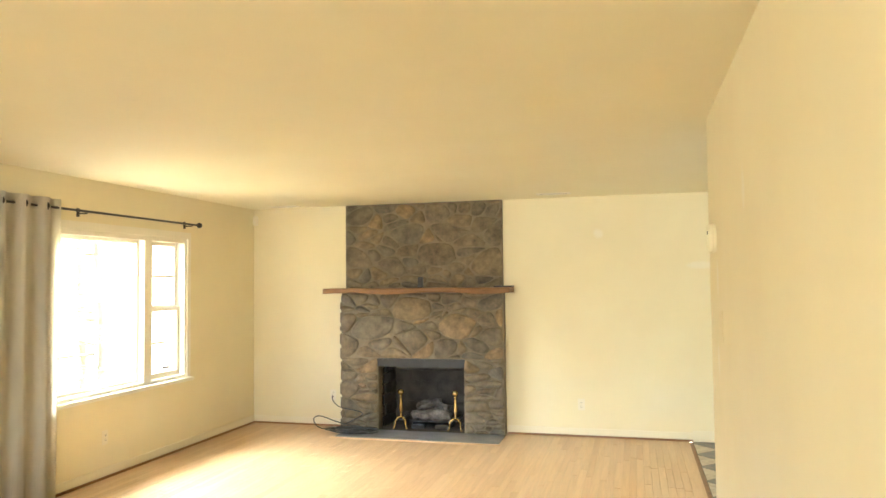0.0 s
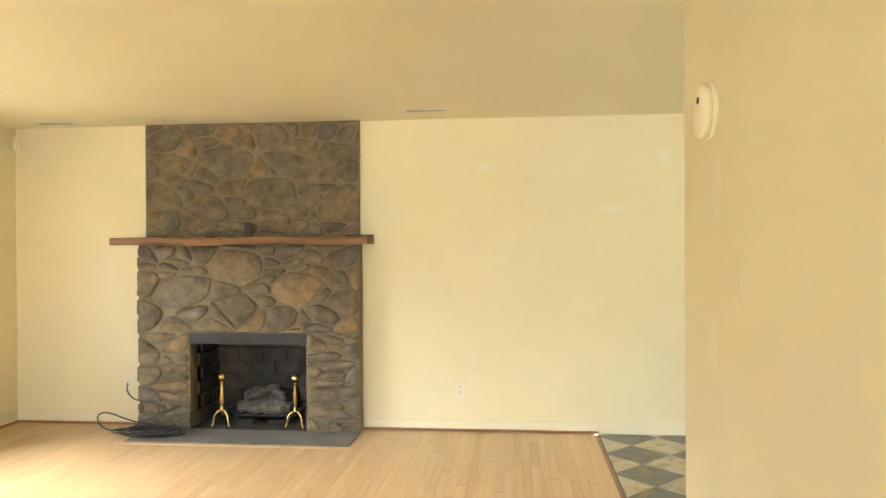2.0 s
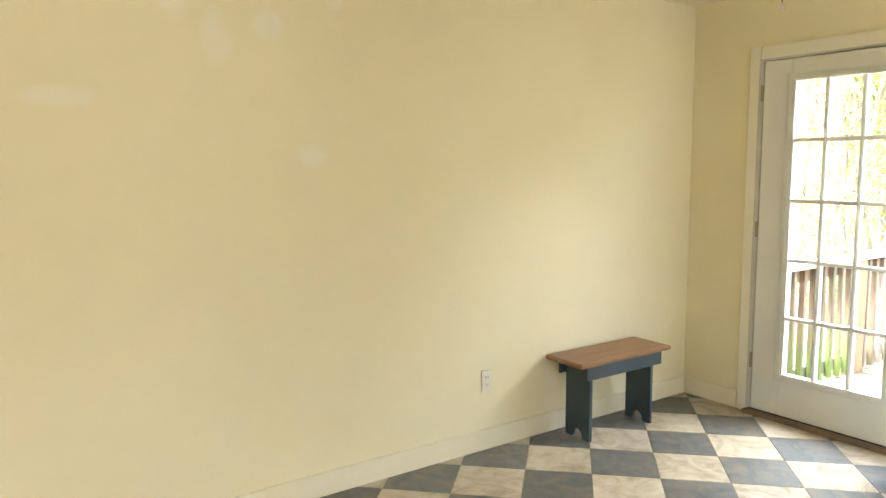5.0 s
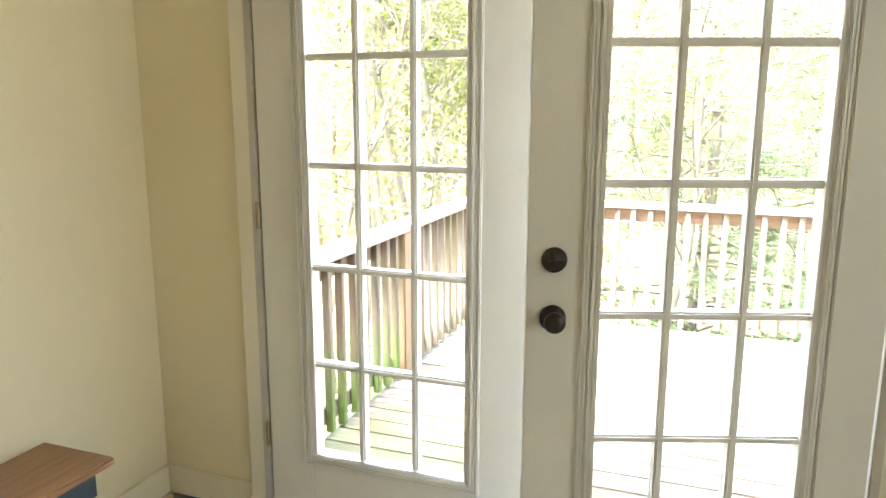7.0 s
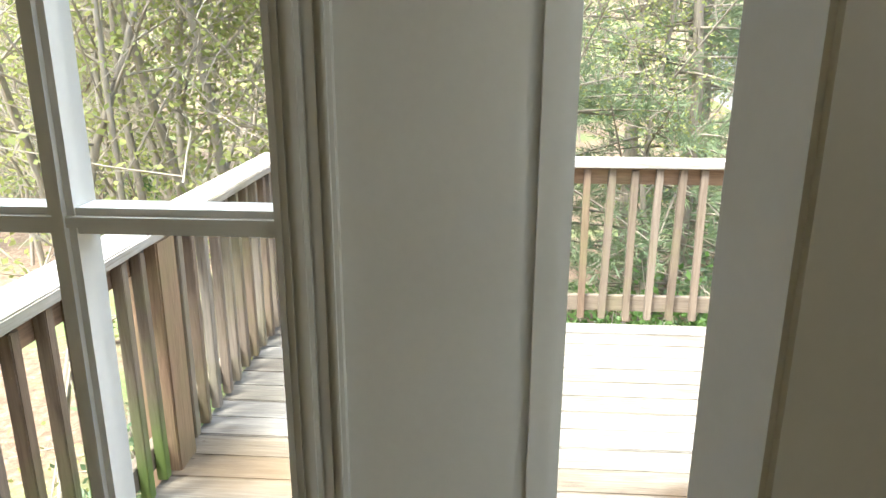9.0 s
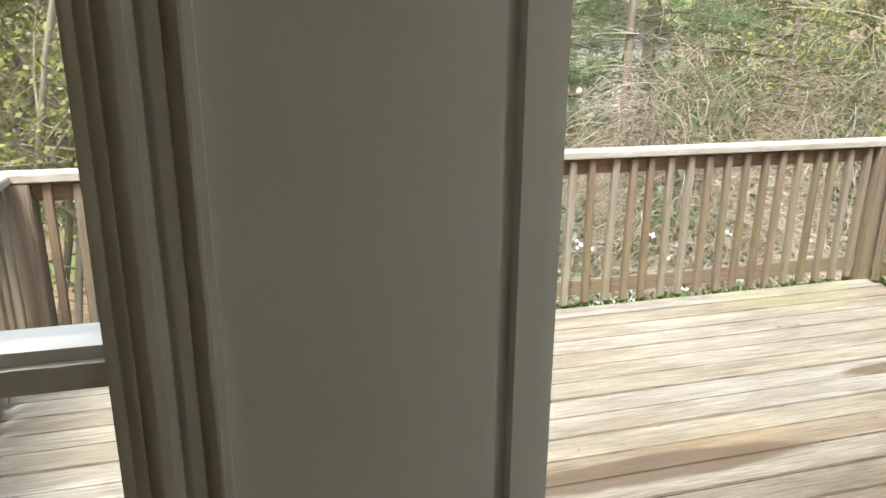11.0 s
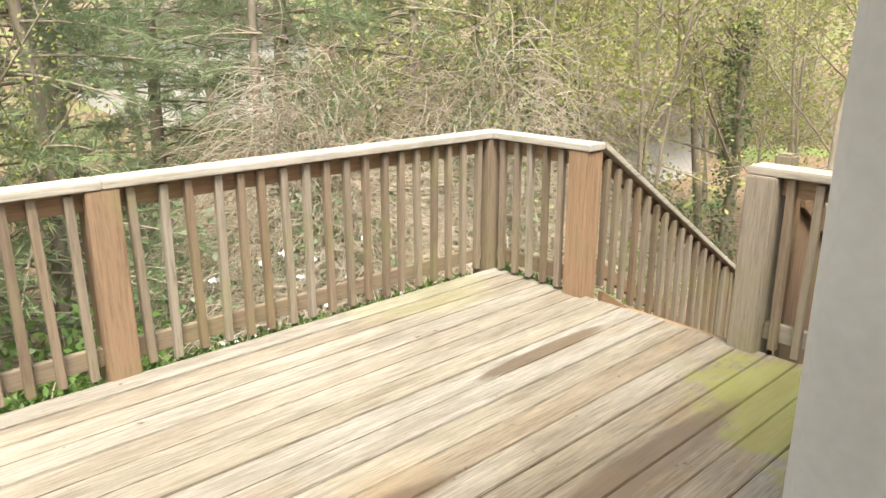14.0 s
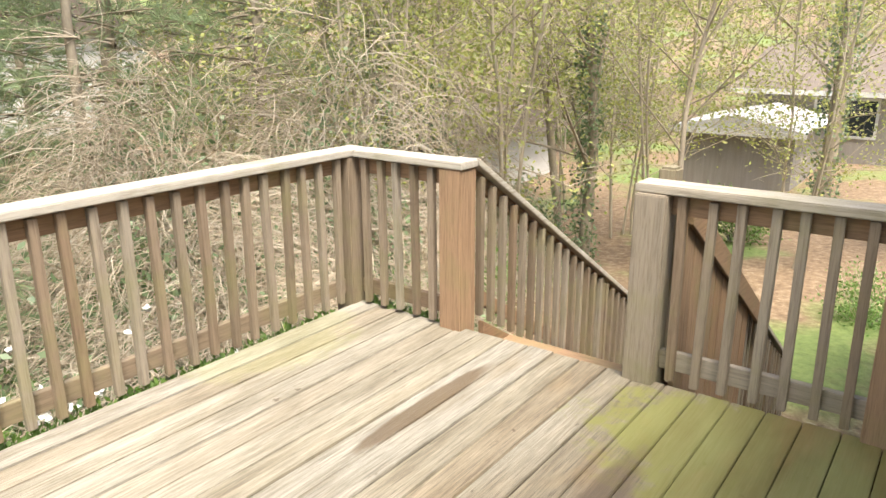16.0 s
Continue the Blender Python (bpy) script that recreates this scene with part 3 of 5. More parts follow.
def leaf_parts(door, astragal=False, knob=False):
    """One glazed leaf: y runs 0 to 0.912 from the hinge, x 0 is the room face and 0.045 the outer face, three by five lights."""
    W, H, T = 0.912, 2.03, 0.045
    g0, g1, z0, z1 = 0.17, 0.742, 0.245, 1.92
    part("stile_and_rail_frame", boxes((0, T, 0.003, g0, 0.012, H), (0, T, g1, W - 0.003, 0.012, H), (0, T, g0, g1, 0.012, z0), (0, T, g0, g1, z1, H), bevel=0.003), M_DOOR, door)
    m = 0.03
    for name, inner, outer, proud in (("glazing_moulding", 0.021, 0.03, 0.012), ("moulding_cove", 0.008, 0.021, 0.006), ("moulding_ridge", -0.004, 0.008, 0.011), ("moulding_fillet", -0.012, -0.004, 0.007)):
        x0, x1 = -proud, T + proud - 0.002
        part(name, boxes((x0, x1, g0 - outer, g0 - inner, z0 - outer, z1 + outer), (x0, x1, g1 + inner, g1 + outer, z0 - outer, z1 + outer),
                         (x0, x1, g0 - inner, g1 + inner, z0 - outer, z0 - inner), (x0, x1, g0 - inner, g1 + inner, z1 + inner, z1 + outer), bevel=0.0035), M_DOOR, door)
    part("glazing_bead", boxes((-0.004, T + 0.004, g0 + 0.012, g0 + 0.02, z0 + 0.012, z1 - 0.012), (-0.004, T + 0.004, g1 - 0.02, g1 - 0.012, z0 + 0.012, z1 - 0.012), bevel=0.002), M_DOOR, door)
    w, h = (g1 - g0) / 3, (z1 - z0) / 5
    for k in (1, 2):
        part("muntin", boxes((0.0, T, g0 + k * w - 0.0105, g0 + k * w + 0.0105, z0 + 0.01, z1 - 0.01), bevel=0.006), M_DOOR, door)
    for k in (1, 2, 3, 4):
        part("muntin", boxes((0.002, T - 0.002, g0 + 0.01, g1 - 0.01, z0 + k * h - 0.0105, z0 + k * h + 0.0105), bevel=0.006), M_DOOR, door)
    for i in range(3):
        for j in range(5):
            p = part("pane", boxes((0.021, 0.024, g0 + i * w + 0.004, g0 + (i + 1) * w - 0.004, z0 + j * h + 0.004, z0 + (j + 1) * h - 0.004)), M_GLASS, door)
            p.visible_shadow = False
    for z in (0.304, 1.079, 1.854):
        part("hinge", lathe([(0.007, -0.045), (0.008, -0.044), (0.008, 0.044), (0.007, 0.045)], 10, (-0.006, -0.004, z)), M_HINGE, door, "aged brass hinge")
    if astragal:
        part("astragal", boxes((0.004, 0.062, W - 0.0028, W + 0.034, 0.012, H), bevel=0.01), M_DOOR, door)
        part("strike_plate", boxes((0.002, 0.006, W + 0.004, W + 0.022, 0.865, 0.9)), M_BRONZE, door, "dark latch strike")
    part("door_sweep", boxes((0.004, 0.04, 0.005, W - 0.005, 0.004, 0.012)), M_BRONZE, door)
    if knob:
        y = W - 0.07
        part("deadbolt", lathe([(0.031, 0.0), (0.033, -0.006), (0.03, -0.014), (0.012, -0.016), (0.011, -0.018)], 24, (0, y, 1.06), "x"), M_BRONZE, door, "round dark bronze thumb-turn", True)
        part("thumb_turn", boxes((-0.03, -0.014, y - 0.014, y + 0.014, 1.057, 1.063), bevel=0.002), M_BRONZE, door)
        part("door_knob", lathe([(0.033, 0.0), (0.034, -0.006), (0.026, -0.012), (0.012, -0.018), (0.012, -0.03), (0.022, -0.036), (0.028, -0.05), (0.024, -0.062), (0.01, -0.066)], 24, (0, y, 0.91), "x"), M_BRONZE, door, "round dark bronze knob", True)


left = thing("door_1", "white glazed door leaf with fifteen small panes, closed", "door", (5.03, 7.717, 0.02), kind="structure")
leaf_parts(left, astragal=True)
left.scale = (1, -1, 1)
right = thing("door_2", "white fifteen-pane door leaf with dark bronze knob, standing ajar", "door", (5.03, 5.876, 0.02), kind="structure")
leaf_parts(right, knob=True)
right.rotation_euler = (0, 0, radians(DOOR_AJAR))

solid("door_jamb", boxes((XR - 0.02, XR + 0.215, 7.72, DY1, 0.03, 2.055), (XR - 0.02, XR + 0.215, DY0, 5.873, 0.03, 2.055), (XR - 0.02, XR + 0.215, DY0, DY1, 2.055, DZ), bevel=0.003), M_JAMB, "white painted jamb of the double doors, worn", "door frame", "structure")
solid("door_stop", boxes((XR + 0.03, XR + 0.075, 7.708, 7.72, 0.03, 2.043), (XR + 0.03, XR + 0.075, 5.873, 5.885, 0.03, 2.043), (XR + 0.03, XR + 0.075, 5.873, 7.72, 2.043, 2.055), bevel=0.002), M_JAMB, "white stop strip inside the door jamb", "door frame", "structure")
solid("weatherstrip", boxes((XR + 0.148, XR + 0.151, 5.873, 5.875, 0.03, 2.04)), M_SLATE, "thin grey weatherstrip seam in the worn jamb", "door frame", "structure")
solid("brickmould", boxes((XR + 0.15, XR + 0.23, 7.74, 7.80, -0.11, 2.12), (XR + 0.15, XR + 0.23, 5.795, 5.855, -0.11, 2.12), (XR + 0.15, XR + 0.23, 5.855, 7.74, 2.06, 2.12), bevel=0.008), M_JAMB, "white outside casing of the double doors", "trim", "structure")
solid("door_casing", boxes((XR - 0.018, XR, 7.738, 7.808, 0, 2.135), (XR - 0.018, XR, 5.79, 5.857, 0, 2.135), (XR - 0.018, XR, 5.857, 7.738, 2.062, 2.135), bevel=0.004), M_WHITE, "white flat casing around the double doors", "trim", "structure")
solid("threshold", boxes((XR - 0.06, XR + 0.2, DY0, DY1, -0.003, 0.022), (XR + 0.19, XR + 0.26, DY0 - 0.03, DY1 + 0.03, -0.115, 0.0), bevel=0.005), M_SILL, "worn brown wooden threshold under the doors", "threshold", "structure")

# ---- baseboards ----
BB = 0.085
solid("baseboard_north", boxes((XL, -2.245, YB - 0.014, YB, 0, BB), (-0.43, 1.395, YB - 0.014, YB, 0, BB), (1.395, 2.2, YB - 0.016, YB, 0, BB + 0.02), (2.2, XR, YB - 0.016, YB, 0, BB + 0.024), bevel=0.003), M_BASE, "cream white baseboard along the fireplace wall", "baseboard", "structure")
solid("baseboard_west", boxes((XL, XL + 0.014, -2.6, YB, 0, BB), bevel=0.003), M_BASE, "cream white baseboard under the window", "baseboard", "structure")
solid("baseboard_east", boxes((XR - 0.016, XR, 7.81, YB - 0.017, 0, BB + 0.024), (XR - 0.016, XR, 1.9, 5.788, 0, BB + 0.024), bevel=0.003), M_BASE, "cream white baseboard beside the doors", "baseboard", "structure")
solid("baseboard_partition", boxes((1.258, 1.272, -2.6, 4.79, 0, BB), (1.258, 1.395, 4.79, 4.804, 0, BB), bevel=0.003), M_BASE, "cream white baseboard of the partition wall", "baseboard", "structure")
solid("shoe_moulding", boxes((XL + 0.014, -2.245, YB - 0.032, YB - 0.014, 0, 0.02), (-0.43, 1.395, YB - 0.032, YB - 0.014, 0, 0.02), (XL + 0.014, XL + 0.032, -2.6, YB - 0.032, 0, 0.02), bevel=0.005), M_SHOE, "brown wooden shoe moulding at the floor", "trim", "structure")

# ---- fireplace ----
FY, UY = 8.055, 8.15
FX0, FX1 = -2.24, -0.437
MZ = 1.465
fire = thing("fireplace", "grey-brown field stone fireplace with a wide sooty opening", "fireplace", (-1.38, YB, 0), kind="structure")


def fp(name, bm, m, label="", smooth=False):
    ob = part(name, bm, m, fire, label, smooth)
    ob.matrix_parent_inverse = Matrix.Translation((1.38, -YB, 0))
    return ob


fp("mortar_core", boxes((FX0 + 0.012, FBX0, FY + 0.013, YB, 0, MZ), (FBX1, FX1 - 0.003, FY + 0.013, YB, 0, MZ), (FBX0, FBX1, FY + 0.013, YB, FBZ, MZ), (-2.217, -0.455, UY + 0.013, YB, MZ, CZ)), M_MORTAR, "brown-grey mortar")
fp("firebox", boxes((FBX0 - 0.04, FBX0, YB, 8.62, 0, 0.95), (FBX1, FBX1 + 0.04, YB, 8.62, 0, 0.95), (FBX0 - 0.04, FBX1 + 0.04, 8.62, 8.66, 0, 0.95), (FBX0 - 0.04, FBX1 + 0.04, YB, 8.66, 0.95, 0.99), (FBX0 - 0.04, FBX1 + 0.04, FY, 8.66, -0.03, 0.004)), M_SOOT, "soot-black firebox")
fp("lintel", boxes((FBX0 - 0.02, FBX1 + 0.02, FY + 0.012, FY + 0.1, FBZ - 0.09, FBZ - 0.002), bevel=0.006), M_BLACK, "dark steel lintel and damper hood")
rng = random.Random(5)
brick_me = mesh_of("brick", boxes((-0.1, 0.1, -0.012, 0.012, -0.05, 0.05), bevel=0.006), M_SOOT)
for j in range(8):
    for i in range(5):
        x = FBX0 + 0.1 + i * 0.21 + (0.105 if j % 2 else 0)
        if x < FBX1 - 0.05:
            b = piece("brick", brick_me, fire, (x + 1.38, 8.612 - YB, 0.07 + j * 0.115))
    for i in range(2):
        for x in (FBX0 + 0.008, FBX1 - 0.008):
            b = piece("brick", brick_me, fire, (x + 1.38, 8.3 + i * 0.2 + (0.06 if j % 2 else 0) - YB, 0.07 + j * 0.115))
            b.rotation_euler = (0, 0, radians(90))


def clip(poly, nx, nz, d):
    out = []
    for k, p in enumerate(poly):
        q = poly[(k + 1) % len(poly)]
        a, b = nx * p[0] + nz * p[1] - d, nx * q[0] + nz * q[1] - d
        if a <= 0:
            out.append(p)
        if a * b < 0:
            t = a / (a - b)
            out.append((p[0] + t * (q[0] - p[0]), p[1] + t * (q[1] - p[1])))
    return out


def stone_cells(x0, x1, z0, z1, big, count, squash, seed):
    """Splits a wall field into stone outlines: big stones first, small ones between them."""
    r = random.Random(seed)
    sites = [(x, z * squash, w) for x, z, w in big]
    tries = 0
    while len(sites) < len(big) + count and tries < 4000:
        tries += 1
        x, z = r.uniform(x0, x1), r.uniform(z0, z1) * squash
        w = r.uniform(0.025, 0.07)
        if all((x - a) ** 2 + (z - b) ** 2 > (0.74 * (w + c)) ** 2 for a, b, c in sites):
            sites.append((x, z, w))
    cells = []
    for i, (x, z, w) in enumerate(sites):
        poly = [(x0, z0 * squash), (x1, z0 * squash), (x1, z1 * squash), (x0, z1 * squash)]
        for j, (a, b, c) in enumerate(sites):
            if i != j and poly:
                nx, nz = a - x, b - z
                d = (a * a + b * b - c * c - x * x - z * z + w * w) / 2
                poly = clip(poly, nx, nz, d)
        if len(poly) > 2:
            cells.append([(p[0], p[1] / squash) for p in poly])
    return cells


def stone_mesh(poly, depth, r):
    """A rounded, slightly pillowed stone from an outline in x and z; its back lies at y 0 and it stands out to -depth."""
    cx, cz = sum(p[0] for p in poly) / len(poly), sum(p[1] for p in poly) / len(poly)
    pts = [Vector(p) for p in poly]
    pts = [p for k, p in enumerate(pts) if (p - pts[k - 1]).length > 0.012]
    if len(pts) < 3:
        return None
    for _ in range(2):
        q = []
        for k, a in enumerate(pts):
            b = pts[(k + 1) % len(pts)]
            q += [a.lerp(b, 0.25), a.lerp(b, 0.75)]
        pts = q
    if len(pts) < 3:
        return None
    c = Vector((cx, cz))
    size = min((p - c).length for p in pts)
    if size < 0.012:
        return None
    bm = bmesh.new()
    rings = []
    for inset, y in ((0.004, 0.0), (0.008, -depth * 0.62), (0.019, -depth * 0.9)):
        ring = []
        for p in pts:
            d = (p - c)
            q = c + d * max(0.3, 1 - (inset + r.uniform(0, 0.004)) / max(d.length, 0.01))
            ring.append(bm.verts.new((q.x, y + (r.uniform(-0.004, 0.004) if y else 0), q.y)))
        rings.append(ring)
    for a, b in zip(rings, rings[1:]):
        for k in range(len(pts)):
            bm.faces.new((a[k], a[(k + 1) % len(pts)], b[(k + 1) % len(pts)], b[k]))
    top = bm.verts.new((cx + r.uniform(-0.02, 0.02), -depth * r.uniform(1.0, 1.12), cz))
    for k in range(len(pts)):
        bm.faces.new((rings[-1][k], rings[-1][(k + 1) % len(pts)], top))
    bmesh.ops.recalc_face_normals(bm, faces=bm.faces)
    return mesh_of("stone", bm, M_STONE, True)


FIELDS = [
    (-2.22, -0.452, MZ + 0.05, CZ - 0.004, UY + 0.022, 0.026, [(-1.22, 1.88, 0.2), (-0.68, 1.74, 0.17), (-2.13, 1.86, 0.14), (-1.56, 2.1, 0.14), (-1.08, 2.1, 0.13), (-1.7, 1.75, 0.11), (-2.1, 2.3, 0.14), (-0.6, 2.35, 0.08), (-1.2, 2.35, 0.12), (-1.55, 2.36, 0.11)], 50, 1.65),
    (FX0, FX1, FBZ, MZ, FY + 0.024, 0.038, [(-1.9, 1.11, 0.19), (-1.44, 1.3, 0.2), (-0.98, 1.13, 0.19), (-1.45, 0.98, 0.15), (-1.1, 0.87, 0.13), (-0.6, 1.02, 0.12), (-2.2, 1.2, 0.07)], 40, 1.6),
    (FX0, FBX0, 0.0, FBZ, FY + 0.024, 0.038, [(-1.95, 0.35, 0.1)], 26, 2.0),
    (FBX1, FX1, 0.0, FBZ, FY + 0.024, 0.038, [(-0.78, 0.58, 0.1), (-0.55, 0.3, 0.08)], 23, 2.0),
]
for fi, (x0, x1, z0, z1, y, dep, big, count, sq) in enumerate(FIELDS):
    r = random.Random(20 + fi)
    for poly in stone_cells(x0, x1, z0, z1, [(bx + 0.045, bz, bw) for bx, bz, bw in big], count, sq, 40 + fi):
        me = stone_mesh(poly, dep * r.uniform(0.8, 1.2), r)
        if me:
            piece("stone", me, fire, (1.38, y - YB, 0))
side_me = [mesh_of("stone", boxes((-0.022, 0.022, -0.055, 0.055, 0, h), bevel=0.014), M_STONE) for h in (0.07, 0.1, 0.14)]
for x in (FX0 + 0.002,):
    z = 0.01
    r = random.Random(int(x * 100))
    while z < MZ - 0.13:
        k = r.randrange(3)
        piece("stone", side_me[k], fire, (x + r.uniform(-0.008, 0.004) + 1.38, FY + 0.09 - YB, z))
        z += (0.07, 0.1, 0.14)[k] + 0.012

hearth = thing("hearth", "grey slate hearth slab set in front of the fireplace", "hearth", (-1.305, 7.85, 0), kind="structure")
part("hearth_slab", boxes((-0.83, 0.875, -0.205, 0.205, -0.02, 0.012), bevel=0.004), M_SLATE, hearth)
part("hearth_border", boxes((-0.86, 0.9, -0.24, -0.208, -0.01, 0.008), bevel=0.002), M_OAK, hearth, "pale oak border strip")


def mantel():
    bm = bmesh.new()
    n = 28
    r = random.Random(3)
    rows = []
    for i in range(n + 1):
        x = -2.385 + 2.045 * i / n
        dz = 0.012 * math.sin(i * 0.45) + r.uniform(-0.003, 0.003)
        y0 = 7.9 + 0.015 * math.sin(i * 0.6 + 1) + r.uniform(-0.004, 0.004)
        rows.append([bm.verts.new(v) for v in ((x, y0 + 0.008, MZ + dz), (x, y0, MZ + 0.012 + dz), (x, y0 + 0.002, MZ + 0.045 + dz), (x, y0 + 0.012, MZ + 0.056 + dz * 0.3), (x, 8.165, MZ + 0.056), (x, 8.165, MZ))])
    for a, b in zip(rows, rows[1:]):
        for k in range(6):
            bm.faces.new((a[k], a[(k + 1) % 6], b[(k + 1) % 6], b[k]))
    bm.faces.new(rows[0])
    bm.faces.new(rows[-1][::-1])
    bmesh.ops.recalc_face_normals(bm, faces=bm.faces)
    return solid("mantel_shelf", bm, M_MANTEL, "rough brown live-edge timber mantel shelf on stone", "shelf")


mantel()
remote = thing("small_radio", "small dark grey gadget standing on the mantel shelf", "gadget", (-1.33, 8.08, MZ + 0.056))
part("body", boxes((-0.028, 0.028, -0.014, 0.014, 0, 0.115), bevel=0.005), M_BLACK, remote)
part("panel", boxes((-0.02, 0.02, -0.017, -0.0145, 0.03, 0.1), bevel=0.001), M_BRONZE, remote)
solid("flat_tray", boxes((-0.53, -0.33, 8.03, 8.13, MZ + 0.0565, MZ + 0.072), bevel=0.004), M_BLACK, "thin black flat box lying on the mantel end", "box")


def andiron(x):
    a = thing("andiron", "polished brass andiron with a ball finial", "andiron", (x, 8.17, 0.0045), "pair of brass andirons")
    part("column", lathe([(0.012, 0.12), (0.02, 0.125), (0.02, 0.135), (0.011, 0.14), (0.012, 0.17), (0.021, 0.22), (0.016, 0.28), (0.011, 0.33), (0.012, 0.345), (0.017, 0.35), (0.01, 0.36)], 18), M_BRASS, a, "", True)
    part("ball", lathe([(0.006, 0.36), (0.022, 0.367), (0.031, 0.38), (0.034, 0.394), (0.031, 0.408), (0.02, 0.421), (0.005, 0.427)], 20), M_BRASS, a, "", True)
    for s in (-1, 1):
        part("leg", tube([(0, 0, 0.125), (s * 0.03, -0.01, 0.122), (s * 0.055, -0.02, 0.09), (s * 0.058, -0.025, 0.05), (s * 0.066, -0.03, 0.012), (s * 0.082, -0.035, 0.006)], [0.012, 0.012, 0.01, 0.008, 0.007, 0.009], 8), M_BRASS, a, "", True)
    part("shank", boxes((-0.01, 0.01, 0.0, 0.3, 0.09, 0.112), (-0.01, 0.01, 0.28, 0.3, 0, 0.09), bevel=0.002), M_BLACK, a, "black iron log bar")


andiron(-1.59)
andiron(-0.985)


def log_set():
    g = thing("gas_log_set", "charred ceramic gas logs on a black grate", "fire logs", (-1.285, 8.38, 0.0045))
    r = random.Random(9)
    for x0, y0, z0, x1, y1, z1, rad in ((-0.22, -0.04, 0.13, 0.22, -0.05, 0.13, 0.06), (-0.2, 0.1, 0.16, 0.2, 0.12, 0.17, 0.055), (-0.15, -0.08, 0.2, 0.05, 0.14, 0.26, 0.035), (0.0, 0.12, 0.24, 0.17, -0.08, 0.2, 0.036), (-0.2, 0.0, 0.22, -0.06, 0.12, 0.25, 0.03)):
        pts, rs = [], []
        for k in range(8):
            t = k / 7
            pts.append((x0 + (x1 - x0) * t + r.uniform(-0.008, 0.008), y0 + (y1 - y0) * t + r.uniform(-0.01, 0.01), z0 + (z1 - z0) * t + r.uniform(-0.012, 0.012)))
            rs.append(rad * r.uniform(0.8, 1.15) * (0.7 if k in (0, 7) else 1))
        part("log", tube(pts, rs, 9), M_LOG, g)
    part("grate", boxes((-0.24, 0.24, -0.1, -0.085, 0.06, 0.075), (-0.24, 0.24, 0.13, 0.145, 0.06, 0.075), (-0.22, -0.205, -0.1, 0.145, 0, 0.06), (0.205, 0.22, -0.1, 0.145, 0, 0.06), (-0.05, -0.035, -0.1, 0.145, 0.06, 0.075), (0.1, 0.115, -0.1, 0.145, 0.06, 0.075)), M_BLACK, g, "black iron grate")
    for x in (-0.2, 0.06):
        part("burner", boxes((x, x + 0.14, -0.17, -0.1, 0, 0.045), bevel=0.006), M_BLACK, g)


log_set()


def cable():
    r = random.Random(2)
    pts = []
    for k in range(150):
        a = k * 0.3
        rad = 0.17 + 0.05 * math.sin(k * 0.21) + r.uniform(-0.008, 0.008)
        lift = 0.014 + 0.01 * abs(math.sin(k * 0.17)) + k * 0.00022
        pts.append((-2.02 + 1.35 * rad * math.cos(a) + 0.03 * math.sin(k * 0.05), 7.83 + 0.62 * rad * math.sin(a), lift + 0.006))
    for p in ((-2.2, 7.9, 0.09), (-2.42, 7.92, 0.17), (-2.52, 7.93, 0.13), (-2.45, 7.9, 0.03), (-2.25, 7.86, 0.025), (-2.05, 7.9, 0.12), (-1.9, 7.93, 0.2), (-2.05, 7.99, 0.22), (-2.25, 8.0, 0.24), (-2.36, 8.1, 0.3), (-2.385, 8.17, 0.34)):
        a = Vector(pts[-1])
        b = Vector(p)
        pts += [tuple(a.lerp(b, t)) for t in (0.33, 0.66, 1.0)]
    for _ in range(2):
        pts = [pts[0]] + [tuple((Vector(pts[i - 1]) + Vector(pts[i]) * 2 + Vector(pts[i + 1])) / 4) for i in range(1, len(pts) - 1)] + [pts[-1]]
    solid("cable_coil", tube(pts, 0.0055, 6), M_CABLE, "black cable coiled on the slate hearth, plugged in", "cable", smooth=True)


cable()


# ---- fittings on walls and ceiling ----
def outlet(x, y, z, turn, plug=False):
    o = thing("wall_outlet", "ivory duplex wall outlet" + (" with a black plug in it" if plug else ""), "outlet", (x, y, z), "wall outlets")
    o.rotation_euler = (0, 0, radians(turn))
    part("plate", boxes((-0.036, 0.036, -0.006, 0, -0.058, 0.058), bevel=0.003), M_PLATE, o)
    for dz in (-0.02, 0.02):
        s = part("socket", boxes((-0.016, 0.016, -0.009, -0.0055, dz - 0.013, dz + 0.013), bevel=0.002), M_PLATE, o)
        s2 = part("slot", boxes((-0.008, -0.005, -0.0096, -0.0088, dz - 0.003, dz + 0.006), (0.005, 0.008, -0.0096, -0.0088, dz - 0.003, dz + 0.006), (-0.002, 0.002, -0.0096, -0.0088, dz - 0.009, dz - 0.006)), M_SLOT, s)
    return o


outlet(0.328, YB, 0.322, 0)
outlet(3.404, YB, 0.365, 0)
outlet(-2.39, YB, 0.34, 0, True)
outlet(XL, 5.78, 0.33, 90)


def ceiling_vent(x, y):
    v = thing("ceiling_vent", "white slotted metal air vent in the ceiling", "vent", (x, y, CZ), "ceiling vents")
    part("frame", boxes((-0.17, 0.17, -0.075, -0.05, -0.004, 0), (-0.17, 0.17, 0.05, 0.075, -0.004, 0), (-0.17, -0.145, -0.05, 0.05, -0.004, 0), (0.145, 0.17, -0.05, 0.05, -0.004, 0), (-0.006, 0.006, -0.05, 0.05, -0.004, 0)), M_WHITE, v)
    # Dark sheet on the ceiling: the duct's shade put into colour.
    part("duct_shade", boxes((-0.145, 0.145, -0.05, 0.05, -0.002, 0)), M_SLOT, v, "dark sheet standing for the shaded duct")
    for k in range(4):
        s = part("slat", boxes((-0.145, 0.145, -0.0015, 0.0015, -0.001, 0.001)), M_WHITE, v)
        s.location, s.rotation_euler = (0, -0.036 + k * 0.024, -0.0035), (0, 0, 0)


